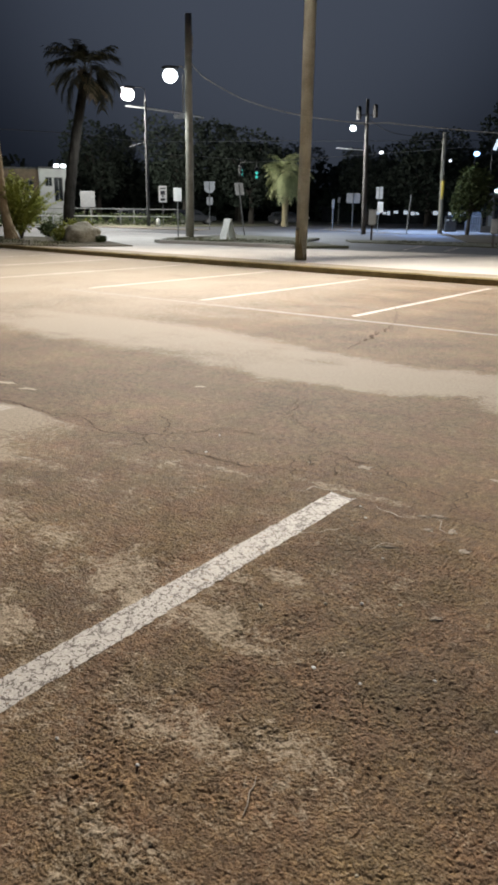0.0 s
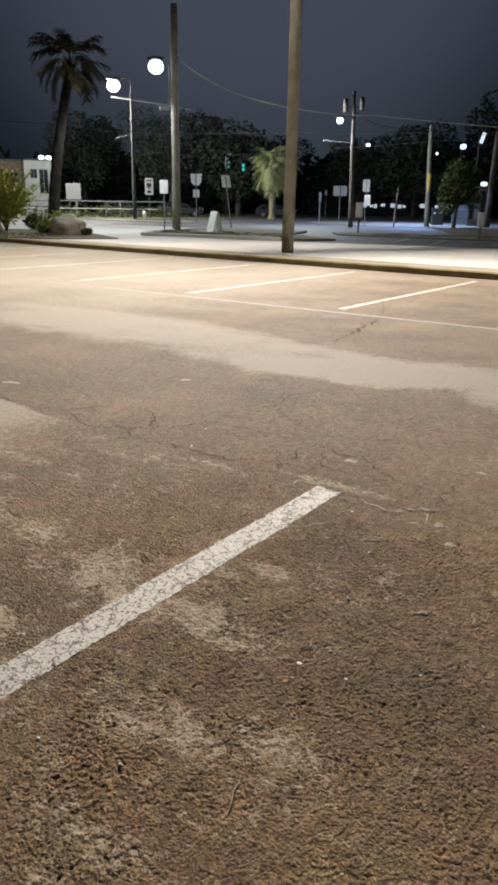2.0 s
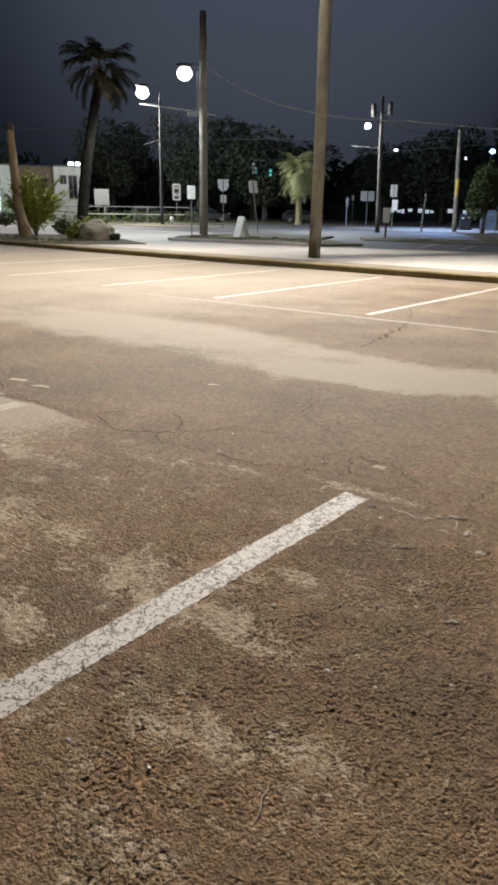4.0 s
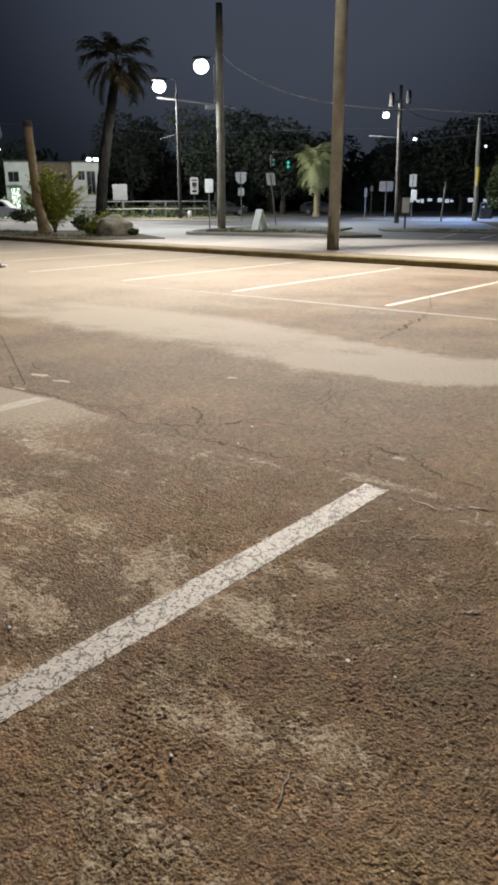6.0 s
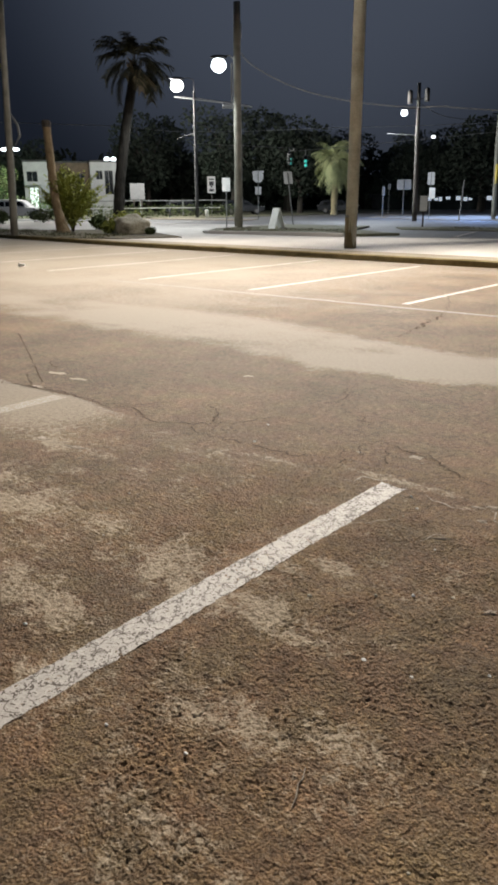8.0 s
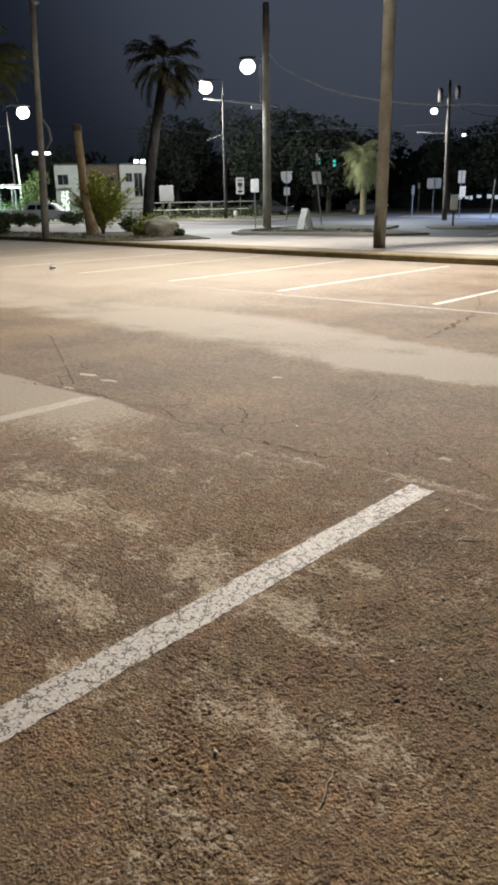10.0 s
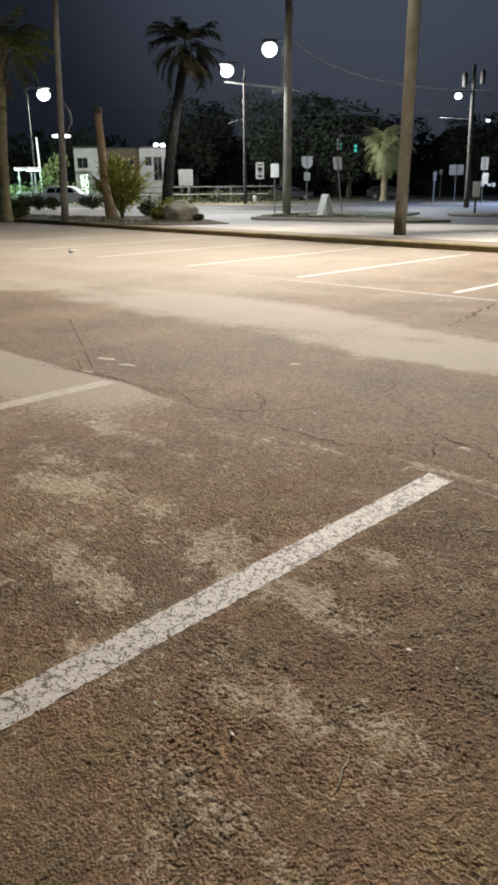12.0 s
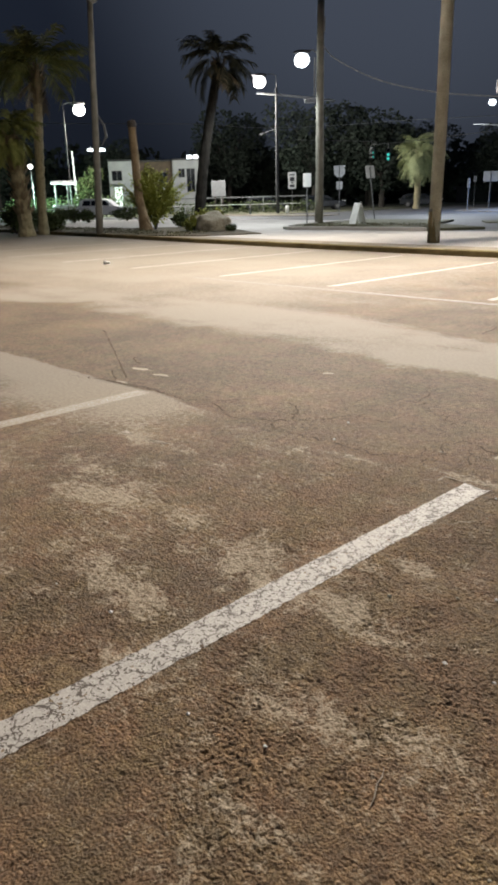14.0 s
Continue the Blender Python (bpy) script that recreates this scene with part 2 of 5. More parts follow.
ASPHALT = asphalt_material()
PAINT = paint_material("cracked_white_paint", 0.592, 13.0, (0.088, 0.068, 0.052, 1))
PAINT_FAR = paint_material("worn_white_paint", 0.60, 9.0, (0.17, 0.145, 0.12, 1))
PAINT_BURIED = paint_material("buried_white_paint", 0.48, 6.0, (0.30, 0.25, 0.185, 1))
PAINT_FADED = paint_material("faded_white_paint", 0.42, 9.0, (0.175, 0.15, 0.125, 1))
CHIP = mat("pale_chip", (0.25, 0.205, 0.15), (0.42, 0.355, 0.28), 20, 0.85, 0.4, 90)
CRACK = mat("crack_dark", (0.052, 0.036, 0.026), (0.092, 0.067, 0.049), 20, 0.95, spec=0.05)
KERB = mat("kerb_concrete", (0.13, 0.098, 0.034), (0.235, 0.182, 0.078), 3, 0.85, 0.5, 40)
STRIP = mat("verge_concrete", (0.17, 0.14, 0.105), (0.27, 0.23, 0.175), 1.2, 0.85, 0.4, 30)
LANE = mat("lane_concrete", (0.40, 0.375, 0.345), (0.55, 0.52, 0.48), 0.5, 0.8, 0.3, 20)
ROAD = mat("road_asphalt", (0.085, 0.085, 0.085), (0.15, 0.15, 0.15), 0.4, 0.75, 0.3, 25)
GRASS = mat("night_grass", (0.095, 0.10, 0.058), (0.18, 0.175, 0.11), 1.5, 0.95, 0.6, 30, dist=0.04)
MULCH = mat("mulch", (0.045, 0.035, 0.02), (0.12, 0.095, 0.05), 2.0, 0.95, 0.8, 30, dist=0.04)
WOOD = mat("weathered_pole_wood", (0.14, 0.134, 0.108), (0.27, 0.256, 0.215), 3, 0.85, 0.5, 40)
WOOD_PALE = mat("pale_pole_wood", (0.235, 0.225, 0.175), (0.41, 0.39, 0.315), 3, 0.85, 0.5, 40)
WOOD_LOW = mat("stained_pole_foot", (0.12, 0.092, 0.042), (0.21, 0.165, 0.08), 4, 0.85, 0.5, 40)
WOOD_DARK = mat("dark_pole_wood", (0.05, 0.042, 0.035), (0.11, 0.095, 0.08), 3, 0.9, 0.4, 40)
STEEL = mat("galvanised_steel", (0.10, 0.10, 0.10), (0.17, 0.17, 0.165), 6, 0.6, 0.1, 50, 0.0)
# colour darkened in place of the shade that cut-off lamp heads leave
STEEL_DARK = mat("shaded_dark_steel", (0.04, 0.041, 0.042), (0.075, 0.076, 0.078), 6, 0.75, 0.1, 50, spec=0.2)
SIGN_BACK = mat("dull_sign_back", (0.30, 0.30, 0.30), (0.44, 0.44, 0.43), 4, 0.6, 0.1, 40)
BOARD = mat("grey_board", (0.13, 0.135, 0.135), (0.19, 0.195, 0.195), 4, 0.6, 0.1, 40)
WHITE = mat("white_painted_metal", (0.62, 0.62, 0.60), (0.8, 0.8, 0.78), 4, 0.5, 0.1, 50)
BLACK = mat("black_plastic", (0.012, 0.012, 0.013), (0.03, 0.03, 0.032), 6, 0.5, 0.1, 50)
YELLOW = mat("yellow_plastic", (0.5, 0.36, 0.03), (0.62, 0.46, 0.06), 6, 0.5, 0.1, 50)
RED = mat("dark_sign_print", (0.03, 0.03, 0.035), (0.05, 0.05, 0.055), 6, 0.5, 0.0, 50)
TRUNK = mat("palm_trunk", (0.19, 0.16, 0.085), (0.40, 0.34, 0.20), 5, 0.9, 0.8, 35, dist=0.03)
TRUNK_WARM = mat("bare_palm_trunk", (0.19, 0.13, 0.065), (0.34, 0.25, 0.15), 4, 0.9, 0.8, 30, dist=0.03)
BARK = mat("dark_bark", (0.028, 0.024, 0.02), (0.07, 0.06, 0.05), 4, 0.95, 0.8, 25, dist=0.03)
FROND = mat("palm_frond", (0.11, 0.128, 0.032), (0.29, 0.29, 0.09), 3, 0.8, 0.1, 30, spec=0.15)
FROND_DRY = mat("dry_palm_frond", (0.16, 0.12, 0.07), (0.28, 0.22, 0.13), 3, 0.8, 0.1, 30)
# pale fronds, brightened further to stand in for street lamp light
FROND_PALE_LIT = mat("pale_lit_palm_frond", (0.22, 0.26, 0.11), (0.46, 0.48, 0.26), 2, 0.6, 0.1, 30)
LEAF = mat("dark_leaves", (0.030, 0.037, 0.030), (0.046, 0.056, 0.043), 2, 0.9, 0.0, 30, spec=0.05)
# bark toned near black in place of the shade on the trunk
BARK_SHADED = mat("shaded_bark", (0.010, 0.009, 0.008), (0.03, 0.027, 0.023), 4, 0.95, 0.6, 25, dist=0.03, spec=0.1)
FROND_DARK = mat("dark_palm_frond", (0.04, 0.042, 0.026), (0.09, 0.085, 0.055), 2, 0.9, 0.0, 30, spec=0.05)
LEAF_OLIVE = mat("olive_leaves", (0.15, 0.17, 0.03), (0.37, 0.38, 0.09), 3, 0.7, 0.1, 30, spec=0.2)
# leaf green raised, with forecourt lamp light put into the colour
LEAF_LIT = mat("lit_hedge_leaves", (0.06, 0.10, 0.04), (0.17, 0.24, 0.11), 3, 0.8, 0.1, 30, spec=0.1)
LAMP_FAR = glow("pinkish_far_lamp", (1.0, 0.85, 0.85), 4)
LEAF_GREEN = mat("shrub_leaves", (0.035, 0.05, 0.02), (0.10, 0.12, 0.05), 3, 0.8, 0.1, 30, spec=0.1)
ROCK = mat("pale_boulder", (0.27, 0.24, 0.17), (0.58, 0.53, 0.41), 2.5, 0.9, 0.8, 15, dist=0.05)
STUCCO = mat("white_stucco", (0.27, 0.275, 0.27), (0.38, 0.385, 0.37), 1, 0.9, 0.2, 40)
TAN_WALL = mat("brown_wall", (0.075, 0.055, 0.036), (0.13, 0.096, 0.064), 2, 0.9, 0.3, 30)
ROOF = mat("dark_roof", (0.03, 0.03, 0.03), (0.07, 0.07, 0.07), 2, 0.9, 0.3, 30)
GLASS_DARK = mat("dark_window_glass", (0.008, 0.01, 0.012), (0.015, 0.018, 0.02), 2, 0.08, 0.0, 30)
CAR_WHITE = mat("white_car_paint", (0.62, 0.63, 0.64), (0.70, 0.71, 0.72), 1, 0.25, 0.0, 30)
CAR_DARK = mat("dark_car_paint", (0.015, 0.017, 0.02), (0.03, 0.033, 0.038), 1, 0.25, 0.0, 30)
RUBBER = mat("tyre_rubber", (0.012, 0.012, 0.012), (0.03, 0.03, 0.03), 10, 0.9)
CABLE = mat("pale_cable", (0.30, 0.30, 0.30), (0.42, 0.42, 0.40), 5, 0.6)
CABLE_DARK = mat("dark_cable", (0.05, 0.05, 0.05), (0.09, 0.09, 0.09), 5, 0.7)
LAMP_WARM = glow("lamp_lens_white", (1.0, 0.97, 0.95), 6)
LAMP_COOL = glow("lamp_lens_cool", (0.88, 0.96, 1.0), 5)
LAMP_BLUE = glow("lamp_lens_blue", (0.3, 0.55, 1.0), 6)
LAMP_GREEN = glow("signal_green", (0.05, 0.55, 0.46), 0.8)
LIT = glow("lit_window", (0.85, 1.0, 0.92), 1.1)
LIT_DIM = glow("dim_glow", (0.75, 0.85, 1.0), 0.6)
LIT_WARM = glow("small_warm_light", (1.0, 0.62, 0.35), 3.0)


# ---- building tools ----
class Form:
    """Collects the faces of one mesh."""

    def __init__(self):
        self.v, self.f = [], []

    def add(self, verts, faces):
        k = len(self.v)
        self.v += [tuple(p) for p in verts]
        self.f += [tuple(i + k for i in q) for q in faces]
        return self

    def tube(self, pts, radii, seg=12, wobble=0.0, caps=True):
        """A round rod through points; radii: one for each point."""
        rings, n = [], len(pts)
        pts = [Vector(p) for p in pts]
        for i, p in enumerate(pts):
            d = (pts[min(i + 1, n - 1)] - pts[max(i - 1, 0)]).normalized()
            side = d.cross(Vector((0, 0, 1)) if abs(d.z) < 0.9 else Vector((0, 1, 0))).normalized()
            up = side.cross(d)
            ring = []
            for k in range(seg):
                a = 2 * math.pi * k / seg
                r = radii[i] * (1 + wobble * random.uniform(-1, 1))
                ring.append(p + side * (math.cos(a) * r) + up * (math.sin(a) * r))
            rings += ring
        faces = [(i * seg + k, i * seg + (k + 1) % seg, (i + 1) * seg + (k + 1) % seg, (i + 1) * seg + k) for i in range(n - 1) for k in range(seg)]
        if caps:
            faces += [tuple(range(seg))[::-1], tuple((n - 1) * seg + k for k in range(seg))]
        return self.add(rings, faces)

    def box(self, c, s, m=None, bevel=0.0):
        """A box with its long edges chamfered by bevel."""
        x, y, z = s[0] / 2, s[1] / 2, s[2] / 2
        b = min(bevel, x * 0.9, y * 0.9, z * 0.9)
        if b <= 0:
            ring = [(-x, -y), (x, -y), (x, y), (-x, y)]
            levels = [(-z, 0), (z, 0)]
        else:
            ring = [(-x + b, -y), (x - b, -y), (x, -y + b), (x, y - b), (x - b, y), (-x + b, y), (-x, y - b), (-x, -y + b)]
            levels = [(-z, b), (-z + b, 0), (z - b, 0), (z, b)]
        vs, n = [], len(ring)
        for h, inset in levels:
            for px, py in ring:
                vs.append(Vector((px * (1 - inset / x), py * (1 - inset / y), h)))
        fs = [(i * n + k, i * n + (k + 1) % n, (i + 1) * n + (k + 1) % n, (i + 1) * n + k) for i in range(len(levels) - 1) for k in range(n)]
        fs += [tuple(range(n))[::-1], tuple((len(levels) - 1) * n + k for k in range(n))]
        vs = [(m @ p if m else p) + Vector(c) for p in vs]
        return self.add(vs, fs)

    def plate(self, outline, y0, y1):
        """An outline in x and z, given thickness in y."""
        n = len(outline)
        vs = [(x, y0, z) for x, z in outline] + [(x, y1, z) for x, z in outline]
        fs = [tuple(range(n)), tuple(range(n, 2 * n))[::-1]] + [(k, k + n, (k + 1) % n + n, (k + 1) % n) for k in range(n)]
        return self.add(vs, fs)

    def ball(self, c, r, seg=12, rings=8, rough=0.0, freq=1.5, low=-1.0):
        """A lump: an ellipsoid pushed about by noise."""
        c, vs = Vector(c), []
        for i in range(rings + 1):
            t = math.pi * i / rings
            for k in range(seg):
                a = 2 * math.pi * k / seg
                d = Vector((math.sin(t) * math.cos(a), math.sin(t) * math.sin(a), max(math.cos(t), low)))
                s = 1 + rough * noise.noise(d * freq + c)
                vs.append(c + Vector((d.x * r[0], d.y * r[1], d.z * r[2])) * s)
        fs = [(i * seg + k, (i + 1) * seg + k, (i + 1) * seg + (k + 1) % seg, i * seg + (k + 1) % seg) for i in range(rings) for k in range(seg)]
        return self.add(vs, fs)

    def mesh(self, name, material, smooth=False):
        me = bpy.data.meshes.new(name)
        me.from_pydata(self.v, [], self.f)
        me.materials.append(material)
        if smooth:
            me.polygons.foreach_set("use_smooth", [True] * len(me.polygons))
        me.update()
        return me


def thing(name, place, label, category, yaw=0.0, group="", kind=""):
    ob = new(name)
    ob.matrix_basis = pose(*place, 0, 0, yaw)
    ob.empty_display_size = 0.2
    return tagged(ob, label, category, group, kind)


def part(name, form, material, parent, label="", smooth=False):
    ob = new(name, form.mesh(name, material, smooth))
    ob.parent = parent
    return tagged(ob, label) if label else ob


def solid(name, form, material, label, category, kind="", smooth=False, group=""):
    ob = new(name, form.mesh(name, material, smooth))
    return tagged(ob, label, category, group, kind)


def facing(x, y):
    """The turn by which a front (-y) faces back to the middle of the lot."""
    return math.degrees(math.atan2(-x, y))


# ---- noise over whole arrays ----
def lattice(ix, iy, seed):
    h = (ix.astype(np.int64) * 374761393 + iy.astype(np.int64) * 668265263 + seed * 974634777) & 0x7FFFFFFF
    h = ((h ^ (h >> 13)) * 1274126177) & 0x7FFFFFFF
    return ((h ^ (h >> 16)) & 0xFFFF) / 65535.0


def value_noise(x, y, seed):
    ix, iy = np.floor(x), np.floor(y)
    fx, fy = x - ix, y - iy
    fx, fy = fx * fx * (3 - 2 * fx), fy * fy * (3 - 2 * fy)
    a, b = lattice(ix, iy, seed), lattice(ix + 1, iy, seed)
    c, d = lattice(ix, iy + 1, seed), lattice(ix + 1, iy + 1, seed)
    return (a * (1 - fx) + b * fx) * (1 - fy) + (c * (1 - fx) + d * fx) * fy


def fractal(x, y, seed, octaves=4):
    total, amp, norm = 0, 1.0, 0
    for o in range(octaves):
        total, norm = total + amp * value_noise(x * 2 ** o, y * 2 ** o, seed + o), norm + amp
        amp *= 0.55
    return total / norm


def cells(x, y, seed):
    """Distances to the nearest and second nearest of scattered points."""
    ix, iy = np.floor(x), np.floor(y)
    f1, f2 = np.full(x.shape, 9.0), np.full(x.shape, 9.0)
    for dx in (-1, 0, 1):
        for dy in (-1, 0, 1):
            px = ix + dx + lattice(ix + dx, iy + dy, seed)
            py = iy + dy + lattice(ix + dx, iy + dy, seed + 7)
            d = np.hypot(px - x, py - y)
            f2 = np.minimum(f2, np.maximum(f1, d))
            f1 = np.minimum(f1, d)
    return f1, f2


def step(a, b, x):
    t = np.clip((x - a) / (b - a), 0, 1)
    return t * t * (3 - 2 * t)


def relief(x, y):
    """Height of the asphalt: coarse, clotted aggregate with deep gaps close by."""
    wx, wy = x + 0.014 * fractal(x * 34, y * 34, 3, 3), y + 0.014 * fractal(x * 34, y * 34, 4, 3)
    f1, f2 = cells(wx * 80, wy * 80, 11)
    g1, g2 = cells(wx * 45, wy * 45, 31)
    rough = 0.35 + 1.0 * fractal(x * 1.9, y * 1.9, 9, 4)
    rough = rough * (1 - 0.45 * (1 - step(0.07, 0.13, np.abs(x + 2.01))) * (y < 2.55))
    open_gap = 0.3 + 0.7 * step(0.3, 0.7, fractal(x * 11, y * 11, 6, 3))
    z = 0.007 * np.clip(f2 - f1, 0, 0.45) * rough - 0.0066 * open_gap * rough * np.exp(-((g2 - g1) / 0.14) ** 2)
    return z + 0.005 * fractal(x * 60, y * 60, 15, 2) * rough + 0.010 * (fractal(x * 0.5, y * 0.5, 21, 3) - 0.5) - 0.004


def drift(x, y):
    """How much fine sand lies on the asphalt."""
    wob = (fractal(x * 1.3, y * 1.3, 41, 5) - 0.5) * 1.6
    fray = wob + (fractal(x * 8, y * 8, 47, 5) - 0.5) * 3.2
    s = np.zeros(x.shape)
    # the long drift along the aisle
    mid = 5.4 + 0.2 * np.sin(x * 0.55) + 0.05 * (x + 5)
    half = 0.85 + 0.25 * np.sin(x * 0.9 + 1) + 0.10 * np.clip(-6 - x, 0, 8)
    s = np.maximum(s, (1 - step(0.4, 1.2, np.abs(y - mid + 0.55 * wob + 0.04 * fray) / half)) * step(-14.5, -11, x) * (0.62 + wob * 0.7 + 0.55 * fractal(x * 0.6 + y, y * 4.5, 61, 4)))
    # sand held back behind the broken edge between the stalls and the aisle
    edge = 2.52 + 0.12 * wob
    s = np.maximum(s, step(edge + 0.03, edge - 0.06, y) * step(1.45, 2.2, y + 0.45 * wob) * step(-3.55, -4.5, x + 0.25 * wob) * 0.95)
    for cx, cy, rx, ry, k in (
        (-4.1, 1.95, 0.40, 0.12, 0.7), (-3.85, 1.82, 0.22, 0.06, 0.8), (-3.55, 1.36, 0.20, 0.11, 0.8), (-3.2, 1.2, 0.32, 0.15, 0.9), (-2.75, 1.32, 0.22, 0.08, 0.65),
        (-2.25, 1.24, 0.22, 0.13, 0.88), (-2.06, 1.15, 0.16, 0.07, 0.88), (-2.35, 0.78, 0.24, 0.08, 0.9), (-2.66, 0.84, 0.12, 0.06, 0.8), (-1.75, 1.21, 0.18, 0.07, 0.95),
        (-1.55, 1.17, 0.11, 0.05, 0.9), (-1.4, 0.76, 0.28, 0.08, 0.66), (-1.22, 0.84, 0.15, 0.06, 0.66), (-1.58, 0.7, 0.12, 0.05, 0.75), (-2.0, 0.52, 0.16, 0.06, 0.65),
        (-1.36, 0.36, 0.16, 0.06, 0.6), (-1.73, 1.62, 0.08, 0.04, 0.85), (-3.2, 0.35, 0.4, 0.16, 0.6), (-4.6, 0.9, 0.6, 0.3, 0.6), (-6.0, 0.9, 0.9, 0.5, 0.7), (-2.7, 2.42, 0.16, 0.04, 0.7),
        (-1.62, 2.47, 0.06, 0.02, 0.5),
        (-1.2, 3.4, 0.3, 0.2, 0.6), (-2.05, 2.56, 0.25, 0.025, 0.7), 
        (-6.6, 1.9, 0.8, 0.5, 0.6), (-0.6, 0.6, 0.3, 0.2, 0.35), (-1.0, 4.2, 0.8, 0.4, 0.6), (-13, 8, 3, 2, 0.35), (-18, 9, 4, 4, 0.4),
    ):
        d = np.hypot((x - cx) / rx, (y - cy) / ry)
        s = np.maximum(s, (k + 0.35 * fray) * (1 - step(0.1, 1.9, d + 1.35 * fray)))
    # scattered dust on the rough stalls
    s = np.maximum(s, (0.06 + 0.42 * fray) * step(2.6, 2.3, y) * step(0.2, -1.8, x))
    # pale dust over the far end of the aisle
    s = np.maximum(s, (0.62 + 0.2 * wob) * step(5.0, 5.9, y) * step(-4.5, -8.5, x))
    # a thin film of dust in the far stalls
    s = np.maximum(s, (0.20 + 0.3 * wob + 0.45 * (fractal(x * 0.6, y * 1.8, 55, 5) - 0.5) + 0.18 * step(-7, -13, x)) * step(6.2, 7.2, y) + 0.12 * step(12, 14, y) + 0.45 * step(5.5, 6.4, y) * step(-5, -10, x))
    return np.clip(s, 0, 1.3)


# ---- the parking lot ----
def spaced(stops):
    """Grid lines; stops: (from, to, spacing) one after another."""
    out = []
    for a, b, d in stops:
        out += list(np.linspace(a, b, max(1, int(round((b - a) / d))), endpoint=False))
    return np.array(out + [stops[-1][1]])


def grid_mesh(name, xs, ys, material, lift=0.0, smooth=True, fade=True):
    gx, gy = np.meshgrid(xs, ys)
    near = 1.0
    if fade:
        near = 1 - 0.88 * step(1.2, 2.7, np.hypot((gx + 1.3) * 0.85, gy - 0.9))
    z = relief(gx, gy)
    z = np.where(near > 0, z * near, 0) + lift
    me = bpy.data.meshes.new(name)
    nx, ny = len(xs), len(ys)
    co = np.stack([gx, gy, z], -1).reshape(-1, 3)
    i = (np.arange(ny - 1)[:, None] * nx + np.arange(nx - 1)[None, :]).reshape(-1)
    quads = np.stack([i, i + 1, i + nx + 1, i + nx], -1)
    me.vertices.add(len(co))
    me.vertices.foreach_set("co", co.reshape(-1))
    me.loops.add(quads.size)
    me.loops.foreach_set("vertex_index", quads.reshape(-1).astype(np.int32))
    me.polygons.add(len(quads))
    me.polygons.foreach_set("loop_start", np.arange(len(quads), dtype=np.int32) * 4)
    me.update(calc_edges=True)
    at = me.attributes.new("sand", "FLOAT", "POINT")
    at.data.foreach_set("value", drift(gx, gy).reshape(-1).astype(np.float32))
    me.polygons.foreach_set("use_smooth", [smooth] * len(me.polygons))
    me.materials.append(material)
    return me


def kerb_y(x):
    return float(np.interp(x, [-60, -45, -28.7, -20, -13, -5.4, 3, 25], [19.4, 18.2, 16.75, 15.5, 14.85, 14.25, 13.6, 12.4]))


LOT_X = spaced([(-60, -20, 2.0), (-20, -8, 0.2), (-8, -4, 0.05), (-4, -2.6, 0.02), (-2.6, -0.2, 0.0045), (-0.2, 0.6, 0.03), (0.6, 4, 0.15), (4, 30, 2.0)])
LOT_Y = spaced([(-14, -1, 1.0), (-1, 0.2, 0.06), (0.2, 2.3, 0.0045), (2.3, 3.4, 0.015), (3.4, 6.5, 0.05), (6.5, 16, 0.2), (16, 20, 1.0)])
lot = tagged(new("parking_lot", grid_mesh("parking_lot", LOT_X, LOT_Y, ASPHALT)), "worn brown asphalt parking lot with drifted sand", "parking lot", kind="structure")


def stripe(x0, x1, y0, y1, material, label, name="painted_line", fine=0.012):
    """A painted stripe with ragged edges, lying on the asphalt."""
    along_y = (y1 - y0) > (x1 - x0)
    near = y0 < 3
    d = fine if near else 0.06
    xs, ys = (np.linspace(x0, x1, 14 if near else 4), spaced([(y0, y1, d)])) if along_y else (spaced([(x0, x1, 0.1)]), np.linspace(y0, y1, 4))
    me = grid_mesh(name, xs, ys, material, 0.0022)
    co = np.empty(len(me.vertices) * 3)
    me.vertices.foreach_get("co", co)
    co = co.reshape(-1, 3)
    jit = (fractal(co[:, 0] * 45, co[:, 1] * 45, 77, 3) - 0.5) * (0.014 if near else 0.02)
    ax = 0 if along_y else 1
    co[:, ax] += jit * 1.0
    if near:
        co[:, 0] += 0.008 * (2.5 - co[:, 1])
    end = 1 - ax
    co[:, end] += (value_noise(co[:, 0] * 25, co[:, 1] * 9, 78) - 0.5) * 0.06
    me.vertices.foreach_set("co", co.reshape(-1))
    me.update()
    return tagged(new(name, me), label, "road marking", "stall lines", "structure")


stripe(-2.07, -1.936, -3.0, 2.50, PAINT, "thick cracked white stall line on rough asphalt")
stripe(-4.80, -4.66, -1.0, 2.47, PAINT_BURIED, "white stall line half buried in drifted sand")
stripe(-7.52, -7.38, -1.0, 2.4, PAINT_BURIED, "white stall line half buried in drifted sand")
for x in (-2.5, -5.25, -8.02, -10.76, -13.72, -16.75, -19.8, -22.9):
    stripe(x - 0.055, x + 0.055, 8.42 - 0.02 * (x + 8), kerb_y(x) - 0.55, PAINT_FAR, "worn white stall line running to the kerb")
stripe(-11.0, -0.2, 8.0, 8.11, PAINT_FADED, "faded old white line across the stall ends")


def surface(x, y):
    """Height of the asphalt as laid at one spot."""
    px, py = np.array([x]), np.array([y])
    return float(relief(px, py)[0] * (1 - 0.88 * step(1.2, 2.7, np.hypot((px + 1.3) * 0.85, py - 0.9))[0]))


